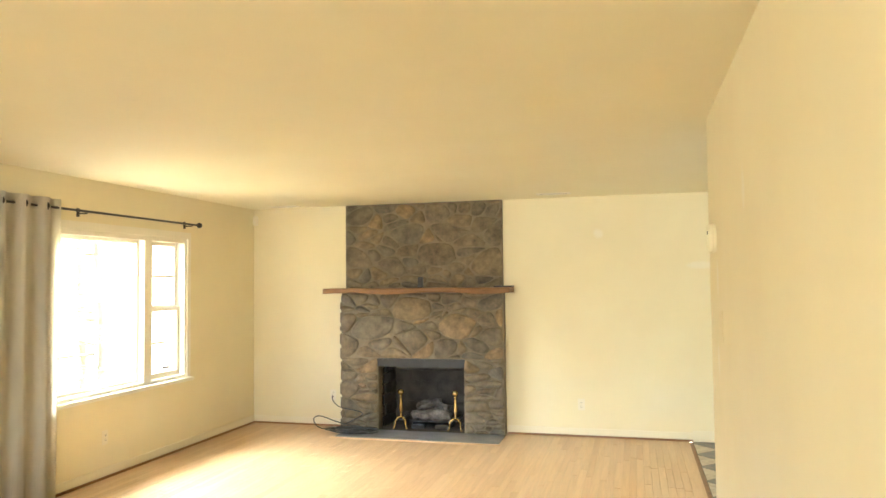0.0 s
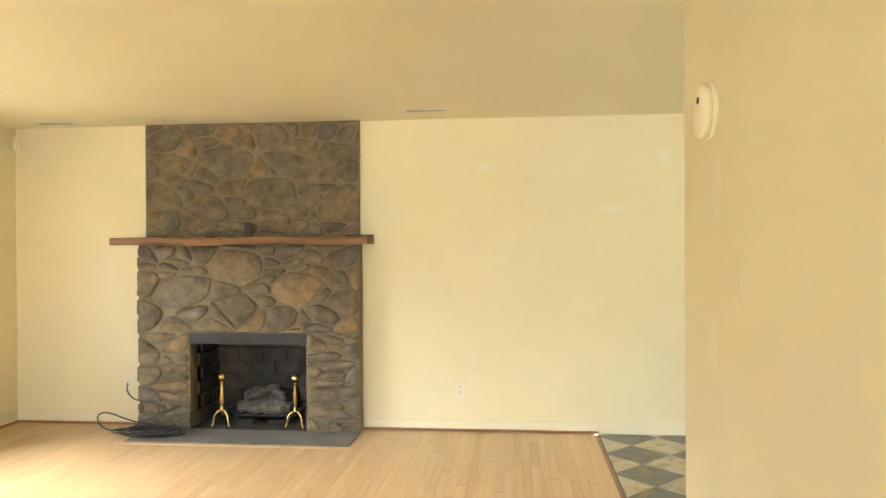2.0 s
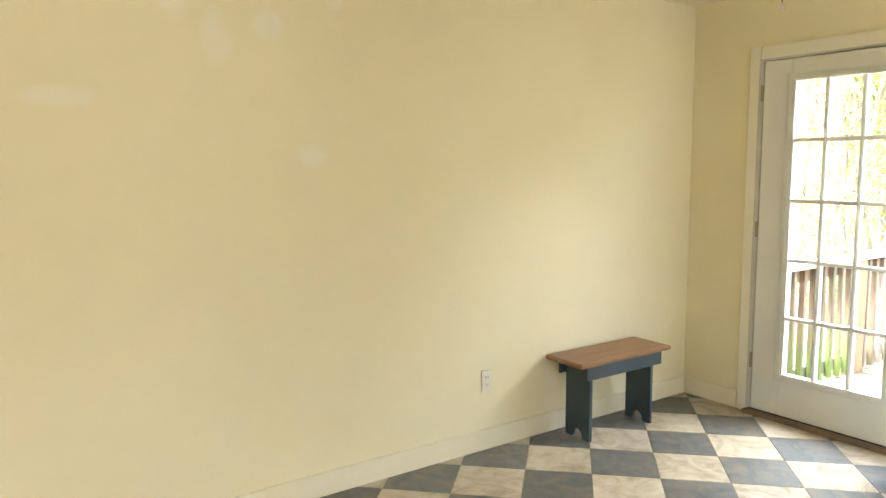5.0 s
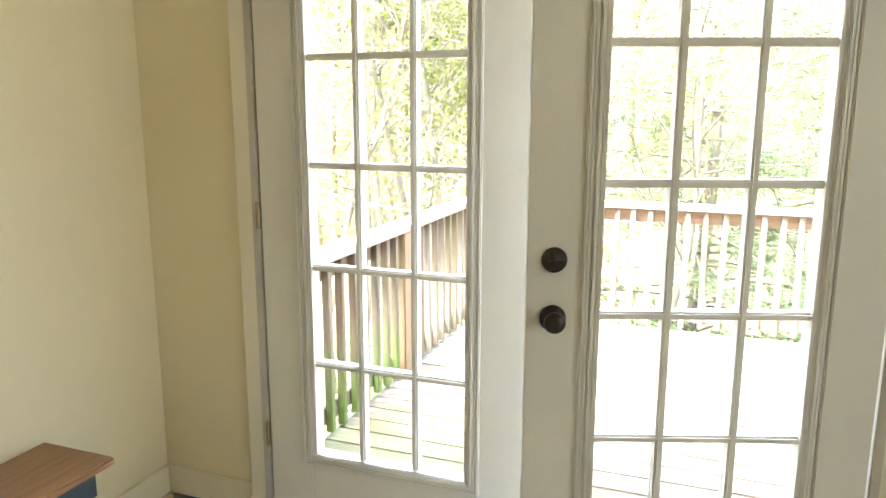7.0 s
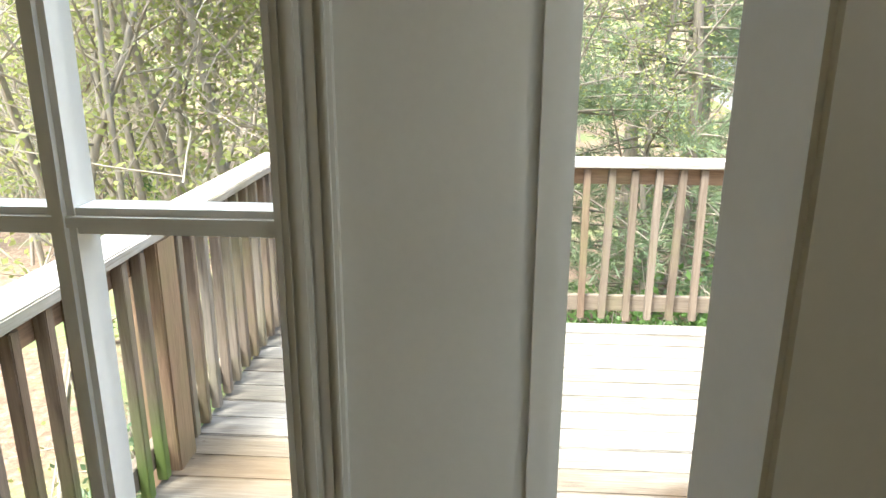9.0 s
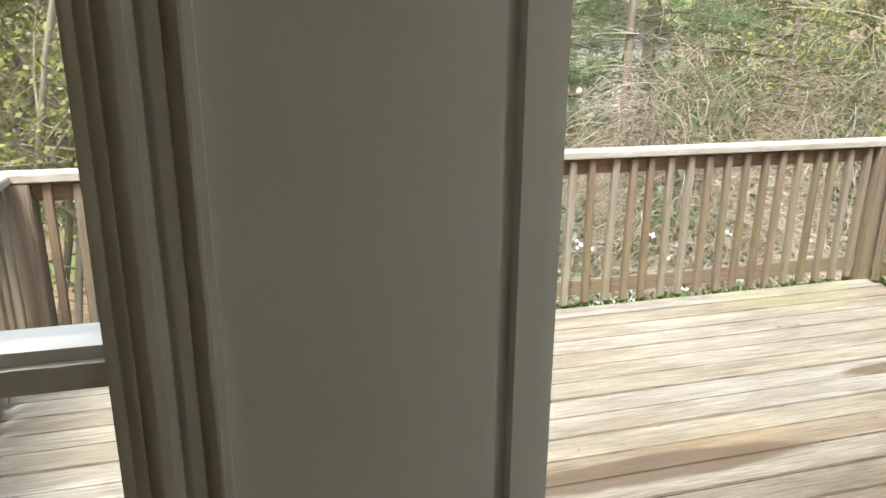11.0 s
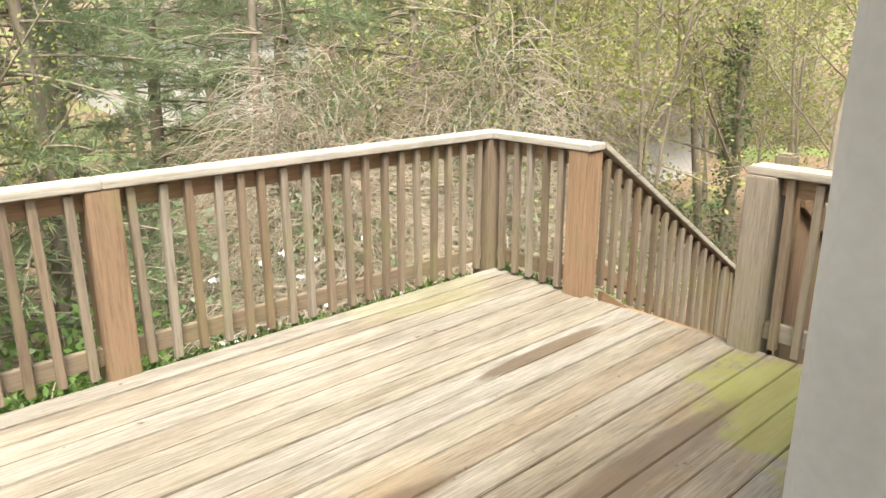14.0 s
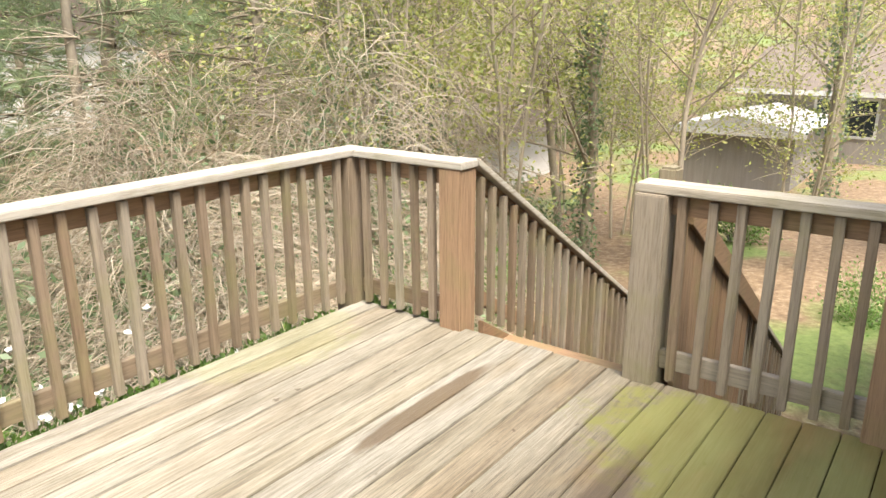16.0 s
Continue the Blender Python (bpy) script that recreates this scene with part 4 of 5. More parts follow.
ceiling_vent(0.12, 7.83)
ceiling_vent(-2.88, 8.0)
sensor = thing("motion_sensor", "small ivory motion sensor high in the wall corner", "sensor", (XL + 0.03, YB - 0.005, 2.305))
part("body", boxes((-0.025, 0.03, -0.045, 0.005, -0.055, 0.055), bevel=0.01), M_PLATE, sensor)
part("lens", boxes((-0.014, 0.02, -0.0475, -0.044, -0.04, 0.0), bevel=0.002), M_WHITE, sensor)
chime = thing("smoke_alarm", "round ivory alarm mounted high on the partition wall", "alarm", (1.272, 4.49, 1.785))
part("base", lathe([(0.07, 0), (0.074, -0.006), (0.074, -0.014)], 32, (0, 0, 0), "x"), M_CEIL, chime)
part("cover", lathe([(0.07, -0.014), (0.07, -0.028), (0.062, -0.036), (0.02, -0.038)], 32, (0, 0, 0), "x"), M_CEIL, chime, "", True)
part("test_button", lathe([(0.009, -0.038), (0.008, -0.041)], 14, (0, -0.02, 0.025), "x"), M_SLOT, chime)
cover = thing("cover_plate", "blank cream cover plate painted over on the wall", "plate", (1.272, 4.31, 1.362))
part("plate", boxes((-0.003, 0, -0.045, 0.045, -0.072, 0.072), bevel=0.002), M_WALL, cover)


def fan():
    f = thing("ceiling_fan", "brown-bladed ceiling fan with a hanging pull chain", "ceiling fan", (3.42, 6.73, CZ))
    part("canopy", lathe([(0.06, 0), (0.065, -0.02), (0.03, -0.05), (0.013, -0.055), (0.013, -0.1)], 24), M_BRONZE, f, "", True)
    part("motor", lathe([(0.03, -0.09), (0.1, -0.1), (0.115, -0.13), (0.11, -0.18), (0.06, -0.2), (0.05, -0.235), (0.02, -0.24)], 28), M_BRONZE, f, "", True)
    for k in range(5):
        a = radians(84 + 72 * k)
        b = part("blade", boxes((0.2, 0.62, -0.06, 0.06, -0.19, -0.183), bevel=0.003), M_FAN, f, "dark wooden fan blade")
        b.rotation_euler = (0, 0, a)
        s = part("bracket", boxes((0.09, 0.26, -0.018, 0.018, -0.183, -0.176), bevel=0.002), M_BRONZE, f)
        s.rotation_euler = (0, 0, a)
    part("pull_chain", tube([(0.03, -0.03, -0.235), (0.03, -0.03, -0.34), (0.03, -0.03, -0.44)], 0.0025, 6), M_HINGE, f, "thin brass pull chain")
    part("chain_bob", lathe([(0.003, -0.44), (0.008, -0.452), (0.009, -0.465), (0.003, -0.472)], 10, (0.03, -0.03, 0)), M_PLATE, f)


fan()


# ---- curtain ----
def curtain():
    c = thing("curtain", "cream grommet curtain drawn to one side, reaching the floor", "curtain", (XL + 0.105, 4.57, 0))
    bm = bmesh.new()
    n, rows = 96, []
    for lvl, z in enumerate((0.015, 0.5, 1.0, 1.5, 1.95, 2.23)):
        row = []
        for i in range(n + 1):
            y = -0.58 + 1.17 * i / n
            amp = 0.024 if lvl < 4 else 0.028
            x = amp * math.sin(i * 2 * math.pi / 16 + 0.25 * math.sin(lvl * 1.3)) + 0.006 * math.sin(i * 0.9 + lvl)
            row.append(bm.verts.new((x, y + 0.01 * math.sin(lvl + i * 0.3), z)))
        rows.append(row)
    for a, b in zip(rows, rows[1:]):
        for i in range(n):
            bm.faces.new((a[i], a[i + 1], b[i + 1], b[i]))
    bmesh.ops.solidify(bm, geom=bm.faces[:], thickness=0.014)
    part("cloth", bm, M_CURTAIN, c, "", True)
    # Unseen opaque panel, added so window light does not brighten the cloth.
    part("light_block_panel", boxes((-0.054, -0.048, -0.58, 0.575, 0.02, 2.2)), M_CURTAIN, c, "unseen flat panel added to block window light behind the cloth")
    for i in range(6):
        y = -0.53 + 0.195 * i
        g = part("grommet", lathe([(0.026, -0.004), (0.03, 0.0), (0.026, 0.004), (0.02, 0.0)], 16, (0.012, y, 2.165), "y"), M_BRONZE, c, "dark metal grommet ring")


curtain()
rod = thing("curtain_rod", "black metal curtain rod with ball finials over the window", "curtain rod", (XL, 5.45, 2.165))
part("rod", tube([(0.09, -1.6, 0), (0.09, 1.5, 0)], 0.0095, 12), M_BLACK, rod)
for y in (-1.62, 1.52):
    part("finial", lathe([(0.01, -0.03), (0.024, -0.015), (0.027, 0.0), (0.024, 0.015), (0.008, 0.026)], 16, (0.09, y, 0), "y"), M_BLACK, rod, "", True)
for y in (-1.45, 0.0, 1.4):
    part("bracket", boxes((0.0, 0.008, y - 0.012, y + 0.012, -0.04, 0.03), (0.008, 0.09, y - 0.005, y + 0.005, -0.02, -0.01)), M_BLACK, rod)


# ---- bench ----
def bench():
    b = thing("bench", "small dark teal bench with a brown wooden seat", "bench", (4.15, 8.03, 0))
    part("seat", boxes((-0.36, 0.36, -0.135, 0.14, 0.425, 0.45), bevel=0.006), M_BENCH, b, "worn brown wooden top")
    part("apron", boxes((-0.29, 0.31, -0.108, -0.09, 0.345, 0.425), bevel=0.002), M_TEAL, b)
    part("apron", boxes((-0.29, 0.31, 0.09, 0.108, 0.345, 0.425), bevel=0.002), M_TEAL, b)
    for x in (-0.24, 0.25):
        bm = bmesh.new()
        prof = [(-0.09, 0.425), (0.09, 0.425), (0.09, 0.0), (0.04, 0.0), (0.03, 0.03), (0.012, 0.05), (-0.012, 0.05), (-0.03, 0.03), (-0.04, 0.0), (-0.09, 0.0)]
        sides = [[bm.verts.new((x + dx, y, z)) for y, z in prof] for dx in (-0.011, 0.011)]
        bm.faces.new(sides[0])
        bm.faces.new(sides[1][::-1])
        for k in range(len(prof)):
            bm.faces.new((sides[0][k], sides[0][(k + 1) % len(prof)], sides[1][(k + 1) % len(prof)], sides[1][k]))
        bmesh.ops.recalc_face_normals(bm, faces=bm.faces)
        bmesh.ops.bevel(bm, geom=bm.edges[:], offset=0.002, segments=1, affect="EDGES")
        part("leg", bm, M_TEAL, b, "teal board leg with a cut-out foot")


bench()

# ---- deck ----
DKZ = -0.115
DX0, DX1, DYS, DYN = 5.285, 8.275, 3.04, 7.98
deck = thing("deck", "weathered wooden deck of long grey-brown boards with green moss", "deck", (DX0, DYS, DKZ), kind="structure")
BW = 0.1385
rng = random.Random(11)
n_boards = int(round((DX1 - DX0) / 0.1428))
step = (DX1 - DX0) / n_boards
for k in range(n_boards):
    w = step - 0.005
    x0 = k * step + 0.0025
    y0, y1 = (0.0, DYN - DYS)
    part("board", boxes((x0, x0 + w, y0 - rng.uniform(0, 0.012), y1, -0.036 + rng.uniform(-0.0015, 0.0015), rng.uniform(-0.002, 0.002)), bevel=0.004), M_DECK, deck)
part("rim_joist", boxes((0, DX1 - DX0, 0.02, 0.06, -0.24, -0.04), (0, DX1 - DX0, DYN - DYS - 0.06, DYN - DYS - 0.02, -0.24, -0.04), (DX1 - DX0 - 0.05, DX1 - DX0 - 0.01, 0.06, DYN - DYS - 0.06, -0.24, -0.04)), M_RAILY, deck)
for k in range(12):
    part("joist", boxes((0, DX1 - DX0 - 0.05, 0.3 + k * 0.38, 0.34 + k * 0.38, -0.22, -0.04)), M_RAILX, deck)
for x, y in ((0.3, 0.2), (2.8, 0.2), (2.8, 2.5), (2.8, 4.7), (0.3, 4.7)):
    part("support_post", boxes((x - 0.07, x + 0.07, y - 0.07, y + 0.07, -3.0, -0.22)), M_POST, deck)

CAPZ = 0.79
RX = 8.26


def post(x0, y0, top, label, z0=DKZ - 0.25, w=0.14, timber=M_BIGPOST):
    p = thing("deck_post", label, "post", (x0 + w / 2, y0 + w / 2, z0), "deck posts")
    part("shaft", boxes((-w / 2, w / 2, -w / 2, w / 2, 0.001, top - z0), bevel=0.006), timber, p)
    return p


POSTL = "square brown weathered timber railing post on the deck"
post(RX, 5.38, CAPZ - 0.04, POSTL)
post(RX, 2.985, CAPZ - 0.04, POSTL + ", greyed", timber=M_POST)
post(RX, 7.86, CAPZ - 0.04, POSTL + ", greenish", timber=M_POST)
post(7.52, 2.955, CAPZ - 0.04, POSTL + ", beside the stairs")
post(6.475, 2.955, CAPZ - 0.04, POSTL + ", greyed", timber=M_POST)
post(5.51, 2.935, CAPZ - 0.04, POSTL + ", near the house")
post(6.74, 7.93, CAPZ - 0.04, POSTL)
post(5.3, 7.93, CAPZ - 0.04, POSTL + ", near the house")


def railing(p0, p1, inner, label, mossy=0, e0=0.07, e1=0.07):
    """A straight railing from p0 to p1 (plan): cap, top rail, bottom rail and square balusters on the side that inner points to."""
    a, b = Vector((*p0, 0)), Vector((*p1, 0))
    L = (b - a).length
    ang = math.atan2(b.y - a.y, b.x - a.x)
    r = thing("railing", label, "railing", (a.x, a.y, DKZ), "deck railings")
    r.rotation_euler = (0, 0, ang)
    m = M_RAILX
    H = CAPZ - DKZ
    s = inner
    m = M_RAILY if abs(math.sin(ang)) > 0.5 else M_RAILX
    rng2 = random.Random(int(L * 1000))
    part("cap", boxes((-e0, L + e1, -0.075, 0.075, H - 0.038, H), bevel=0.005), M_CAPY if m is M_RAILY else M_CAPX, r, "broad grey weathered cap board")
    part("top_rail", boxes((0, L, -0.019, 0.019, H - 0.13, H - 0.04), bevel=0.003), m, r)
    part("bottom_rail", boxes((0, L, -0.019, 0.019, 0.06, 0.148), bevel=0.003), M_LOWRAIL_Y if m is M_RAILY else M_LOWRAIL_X, r)
    n = max(2, round(L / 0.125))
    me = mesh_of("baluster", boxes((-0.0185, 0.0185, -0.0185, 0.0185, 0, H - 0.065), bevel=0.003), M_MOSSPOST if mossy else M_POST)
    for k in range(n):
        o = piece("baluster", me, r, ((k + 0.5) * L / n + rng2.uniform(-0.008, 0.008), s * 0.038, 0.02 + rng2.uniform(-0.008, 0.008)))
        o.rotation_euler = (0, radians(rng2.uniform(-0.9, 0.9)), radians(rng2.uniform(-5, 5)))
    return r


RAILL = "weathered wooden deck railing with square balusters"
railing((8.335, 3.125), (8.335, 5.38), 1, RAILL, 0, 0.175, 0.0695)
railing((8.335, 5.52), (8.335, 7.86), 1, RAILL, 0, 0.0695, 0.215)
railing((8.26, 3.025), (7.66, 3.025), -1, RAILL + ", short stretch by the stairs", 0, -0.004, 0.15)
railing((6.475, 2.995), (5.65, 2.995), -1, RAILL + ", mossy at the foot", 0, 0.15, 0.14)
railing((5.44, 8.0), (6.74, 8.0), -1, RAILL + ", green with moss", 1, 0.14, 0.0695)
railing((6.88, 8.0), (8.26, 8.0), -1, RAILL, 0, 0.0695, -0.004)

# ---- stairs down to the yard ----
GZ = -2.35
stair = thing("deck_stairs", "weathered wooden stair flight going down from the deck", "stairs", (7.07, 2.895, DKZ), kind="structure")
RUN, RISE = 0.275, 0.172
n_steps = 12
tread_me = mesh_of("tread", boxes((-0.43, 0.43, -0.28, 0.0, -0.036, 0.0), bevel=0.004), M_RAILX)
for k in range(n_steps):
    piece("tread", tread_me, stair, (0, -k * RUN, -(k + 1) * RISE))


def slope_bar(x0, x1, z_lo, z_hi, y0, y1, zs, rise):
    """A board that follows the stair's slope between y0 and y1; zs is its top at y0."""
    bm = bmesh.new()
    vs = []
    for x in (x0, x1):
        for y in (y0, y1):
            zc = zs + (y - y0) * rise
            vs += [bm.verts.new((x, y, zc + z_lo)), bm.verts.new((x, y, zc + z_hi))]
    for f in ((0, 1, 3, 2), (4, 6, 7, 5), (0, 4, 5, 1), (2, 3, 7, 6), (0, 2, 6, 4), (1, 5, 7, 3)):
        bm.faces.new([vs[i] for i in f])
    bmesh.ops.recalc_face_normals(bm, faces=bm.faces)
    bmesh.ops.bevel(bm, geom=bm.edges[:], offset=0.004, segments=1, affect="EDGES")
    return bm


SL = RISE / RUN
for x in (-0.45, 0.43):
    part("stringer", slope_bar(x, x + 0.04, -0.28, 0.0, 0.0, -n_steps * RUN, 0.0, SL), M_RAILY, stair)


def stair_rail(x, length, label):
    r = thing("stair_railing", label, "railing", (x, 2.925, DKZ), "stair railings")
    H = CAPZ - DKZ
    part("cap", slope_bar(-0.07, 0.07, -0.038, 0.0, 0.0, -length, H, SL), M_CAPY, r)
    part("top_rail", slope_bar(-0.019, 0.019, -0.13, -0.04, 0.0, -length, H, SL), M_RAILY, r)
    part("bottom_rail", slope_bar(-0.019, 0.019, -0.78, -0.69, 0.0, -length, H, SL), M_RAILY, r)
    me = mesh_of("baluster", boxes((-0.0185, 0.0185, -0.0185, 0.0185, 0, 0.78), bevel=0.003), M_POST)
    k = 0
    while 0.06 + k * 0.115 < length:
        y = -0.06 - k * 0.115
        piece("baluster", me, r, (-0.038, y, H + y * SL - 0.85))
        k += 1
    for y in (-1.72, -length + 0.05):
        part("newel_post", boxes((-0.045, 0.045, y - 0.045, y + 0.045, H + y * SL - 2.0 if y < -3 else H + y * SL - 1.1, H + y * SL - 0.04), bevel=0.004), M_POST, r)
    return r


stair_rail(7.59, 3.4, "sloping wooden stair railing with square balusters")
far_rail = stair_rail(6.55, 3.4, "sloping wooden stair railing behind the deck rail")
part("newel_post", boxes((0.005, 0.095, -0.27, -0.18, -0.6, 0.925), bevel=0.012), M_POST, far_rail, "greyed newel post with a rounded top")
brace = thing("stair_brace", "brown timber boards closing the stair side", "boards", (6.41, 2.795, DKZ))
for k in range(10):
    top = CAPZ - DKZ - 0.13 - 0.14 * k * SL
    part("plank", boxes((0.06, 0.085, -0.14 * (k + 1) + 0.004, -0.14 * k, -2.2, top), bevel=0.002), M_BIGPOST, brace)
part("sloping_board", slope_bar(0.034, 0.0595, -0.14, 0.0, 0.0, -1.75, CAPZ - DKZ - 0.08, SL), M_RAILY, brace, "brown board nailed along the slope")

# ---- ground ----
def height(x, y):
    d = max(0.0, math.hypot(x - 6.5, y - 5.5) - 16.0)
    far = 0.00225 * d * d if d < 60 else 0.00225 * 3600 + (d - 60) * 0.05
    slope = -0.05 * max(0.0, min(x - 8.0, 14.0)) + 0.0
    return GZ + slope + min(far, 13.0) + 0.12 * noise.noise((x * 0.3, y * 0.3, 0.0))


def ground():
    bm = bmesh.new()
    xs = [-1500, -500, -150, -60, -30] + [-20 + 2.5 * k for k in range(48)] + [110, 150, 300, 700, 1500]
    ys = [-1500, -500, -150, -100] + [-75 + 2.5 * k for k in range(60)] + [90, 150, 300, 700, 1500]
    grid = [[bm.verts.new((x, y, height(x, y))) for y in ys] for x in xs]
    for i in range(len(xs) - 1):
        for j in range(len(ys) - 1):
            bm.faces.new((grid[i][j], grid[i + 1][j], grid[i + 1][j + 1], grid[i][j + 1]))
    bmesh.ops.recalc_face_normals(bm, faces=bm.faces)
    return solid("ground", bm, M_GROUND, "sloping yard with dry leaf litter and patches of grass", "ground", "structure", smooth=True)


ground()


# ---- plants ----
class Bag:
    """Gathers thin tubes and leaves as plain vertex and face rows."""

    def __init__(self):
        self.v, self.f = [], []

    def tube(self, pts, r0, r1, seg=3):
        base = len(self.v)
        n = len(pts)
        for i, p in enumerate(pts):
            d = (pts[min(i + 1, n - 1)] - pts[max(i - 1, 0)])
            d = d.normalized() if d.length > 1e-6 else Vector((0, 0, 1))
            u = d.cross(Vector((0.3, 0.9, 0.1))).normalized()
            w = d.cross(u)
            r = r0 + (r1 - r0) * i / (n - 1)
            for k in range(seg):
                a = 2 * math.pi * k / seg
                self.v.append(p + u * (r * math.cos(a)) + w * (r * math.sin(a)))
        for i in range(n - 1):
            for k in range(seg):
                a, b = base + i * seg + k, base + i * seg + (k + 1) % seg
                self.f.append((a, b, b + seg, a + seg))

    def leaf(self, p, d, size, wide, r):
        u = d.cross(Vector((r.uniform(-1, 1), r.uniform(-1, 1), r.uniform(-1, 1)))).normalized()
        base = len(self.v)
        self.v += [p, p + d * (size * 0.5) + u * (wide * 0.5), p + d * size, p + d * (size * 0.5) - u * (wide * 0.5)]
        self.f.append((base, base + 1, base + 2, base + 3))

    def mesh(self, name, material, smooth=False):
        me = bpy.data.meshes.new(name)
        me.from_pydata([tuple(v) for v in self.v], [], self.f)
        me.materials.append(material)
        if smooth:
            me.polygons.foreach_set("use_smooth", [True] * len(me.polygons))
        return me


def rnd_dir(r, up=0.0):
    v = Vector((r.gauss(0, 1), r.gauss(0, 1), r.gauss(0, 1) * 0.7 + up))
    return v.normalized()


def limb(bag, tips, r, p, d, length, rad, level, wander=0.25, droop=0.0):
    """A bent limb with side limbs; tips gathers places for leaves."""
    n = 5 if level else 8
    pts = [p]
    for i in range(n):
        d = (d + Vector((r.gauss(0, wander), r.gauss(0, wander), r.gauss(0, wander * 0.6) - droop))).normalized()
        pts.append(pts[-1] + d * (length / n))
    bag.tube(pts, rad, rad * 0.45, 6 if level == 0 else (4 if level == 1 else 3))
    tips.append((pts[-1], d))
    if level < 3:
        kids = (16, 6, 4)[level]
        for k in range(kids):
            t = r.uniform(0.3 if level == 0 else 0.15, 1.0)
            i = min(int(t * n), n - 1)
            q = pts[i].lerp(pts[i + 1], t * n - i)
            side = (d * 0.55 + rnd_dir(r, 0.35)).normalized()
            limb(bag, tips, r, q, side, length * r.uniform(0.22, 0.42), rad * (0.3 if level == 0 else 0.5), level + 1, wander, droop)
    elif level == 3:
        tips.append((pts[2], d))


def bare_tree(name, label, seed, H, rad, bark, leaves, leaf_m, size, lean=0.05, at=(0, 0, -60), stems=1, ivy=0):
    r = random.Random(seed)
    t = thing(name, label, "tree", at)
    wood, crown, tips = Bag(), Bag(), []
    for k in range(stems):
        foot = Vector((r.gauss(0, 0.25), r.gauss(0, 0.25), -0.3)) if stems > 1 else Vector((0, 0, -0.3))
        limb(wood, tips, r, foot, Vector((r.uniform(-lean, lean), r.uniform(-lean, lean), 1)).normalized(), H * r.uniform(0.75, 1.0), rad * r.uniform(0.7, 1.0), 0, 0.07)
    creeper = Bag()
    for _ in range(ivy):
        a, z = r.uniform(0, 2 * math.pi), H * 0.62 * r.random() ** 0.8
        q = rad + abs(r.gauss(0, 0.1)) + 0.07 * math.sin(z * 2.1 + a)
        creeper.leaf(Vector((q * math.cos(a), q * math.sin(a), z)), rnd_dir(r, -0.2), r.uniform(0.06, 0.12), 0.07, r)
    for p, d in tips:
        for _ in range(leaves):
            q = p + Vector((r.gauss(0, 0.22), r.gauss(0, 0.22), r.gauss(0, 0.2)))
            crown.leaf(q, rnd_dir(r), size * r.uniform(0.6, 1.2), size * 0.55, r)
    for nm, bag, m in (("trunk", wood, bark), ("crown", crown, leaf_m), ("ivy", creeper, M_IVY)):
        if bag.v:
            ob = new(nm, bag.mesh(nm, m, nm == "trunk"))
            ob.parent = t
    return t


def pine_tree(name, label, seed, H, at=(0, 0, -60)):
    r = random.Random(seed)
    t = thing(name, label, "tree", at)
    wood, crown = Bag(), Bag()
    pts = [Vector((0.15 * math.sin(k * 0.6), 0.12 * math.cos(k * 0.8), -0.3 + H * k / 8)) for k in range(9)]
    wood.tube(pts, 0.13, 0.03, 7)
    z = H * 0.1
    while z < H:
        for _ in range(4):
            a = r.uniform(0, 2 * math.pi)
            L = (0.6 + 2.3 * (1 - z / H) ** 0.6) * r.uniform(0.6, 1.1)
            d = Vector((math.cos(a), math.sin(a), r.uniform(-0.15, 0.25)))
            p0 = Vector((0, 0, z + r.uniform(-0.15, 0.15)))
            br = [p0 + d * (L * k / 5) + Vector((0, 0, -0.05 * k * k * 0.3 * L / 3)) for k in range(6)]
            wood.tube(br, 0.025, 0.006, 3)
            for k in range(int(27 * L / 2)):
                s = r.uniform(0.25, 1.0)
                i = min(int(s * 5), 4)
                q = br[i].lerp(br[i + 1], s * 5 - i) + Vector((r.gauss(0, 0.13), r.gauss(0, 0.13), r.gauss(0, 0.07)))
                out = (d + rnd_dir(r, 0.25) * 0.9).normalized()
                for _ in range(7):
                    crown.leaf(q, (out + rnd_dir(r, 0.1) * 0.65).normalized(), r.uniform(0.14, 0.26), 0.014, r)
        z += H * 0.035
    for nm, bag, m in (("trunk", wood, M_BARK), ("crown", crown, M_NEEDLE)):
        ob = new(nm, bag.mesh(nm, m, nm == "trunk"))
        ob.parent = t
    return t


def vine_mound(name, label, seed, R, H, twigs, ivy, at=(0, 0, -60)):
    """A heap of dry hanging vines over ivy."""
    r = random.Random(seed)
    t = thing(name, label, "bush", at)
    wood, crown = Bag(), Bag()
    for _ in range(twigs):
        a, q = r.uniform(0, 2 * math.pi), math.sqrt(r.random())
        p = Vector((R * q * math.cos(a), R * q * math.sin(a), H * (1 - q * q) * r.uniform(0.35, 1.0)))
        d = Vector((math.cos(a) * 0.7, math.sin(a) * 0.7, r.uniform(0.1, 1.3))).normalized()
        pts = [p]
        for k in range(8):
            d = (d + Vector((r.gauss(0, 0.26), r.gauss(0, 0.26), r.gauss(0, 0.18) - 0.3))).normalized()
            pts.append(pts[-1] + d * r.uniform(0.08, 0.24))
        w = r.uniform(0.003, 0.0065)
        wood.tube(pts, w, w * 0.5, 3)
    for _ in range(ivy):
        a, q = r.uniform(0, 2 * math.pi), math.sqrt(r.random())
        lump = 0.75 + 0.25 * math.sin(a * 3 + seed) * math.cos(q * 7)
        p = Vector((R * q * math.cos(a), R * q * math.sin(a), H * (1 - q * q) * lump * r.uniform(0.3, 1.0)))
        crown.leaf(p, rnd_dir(r, 0.3), r.uniform(0.05, 0.1), r.uniform(0.05, 0.08), r)
    for nm, bag, m in (("vine_mass", wood, M_TWIG), ("foliage", crown, M_IVY)):
        if bag.v:
            ob = new(nm, bag.mesh(nm, m))
            ob.parent = t
    return t


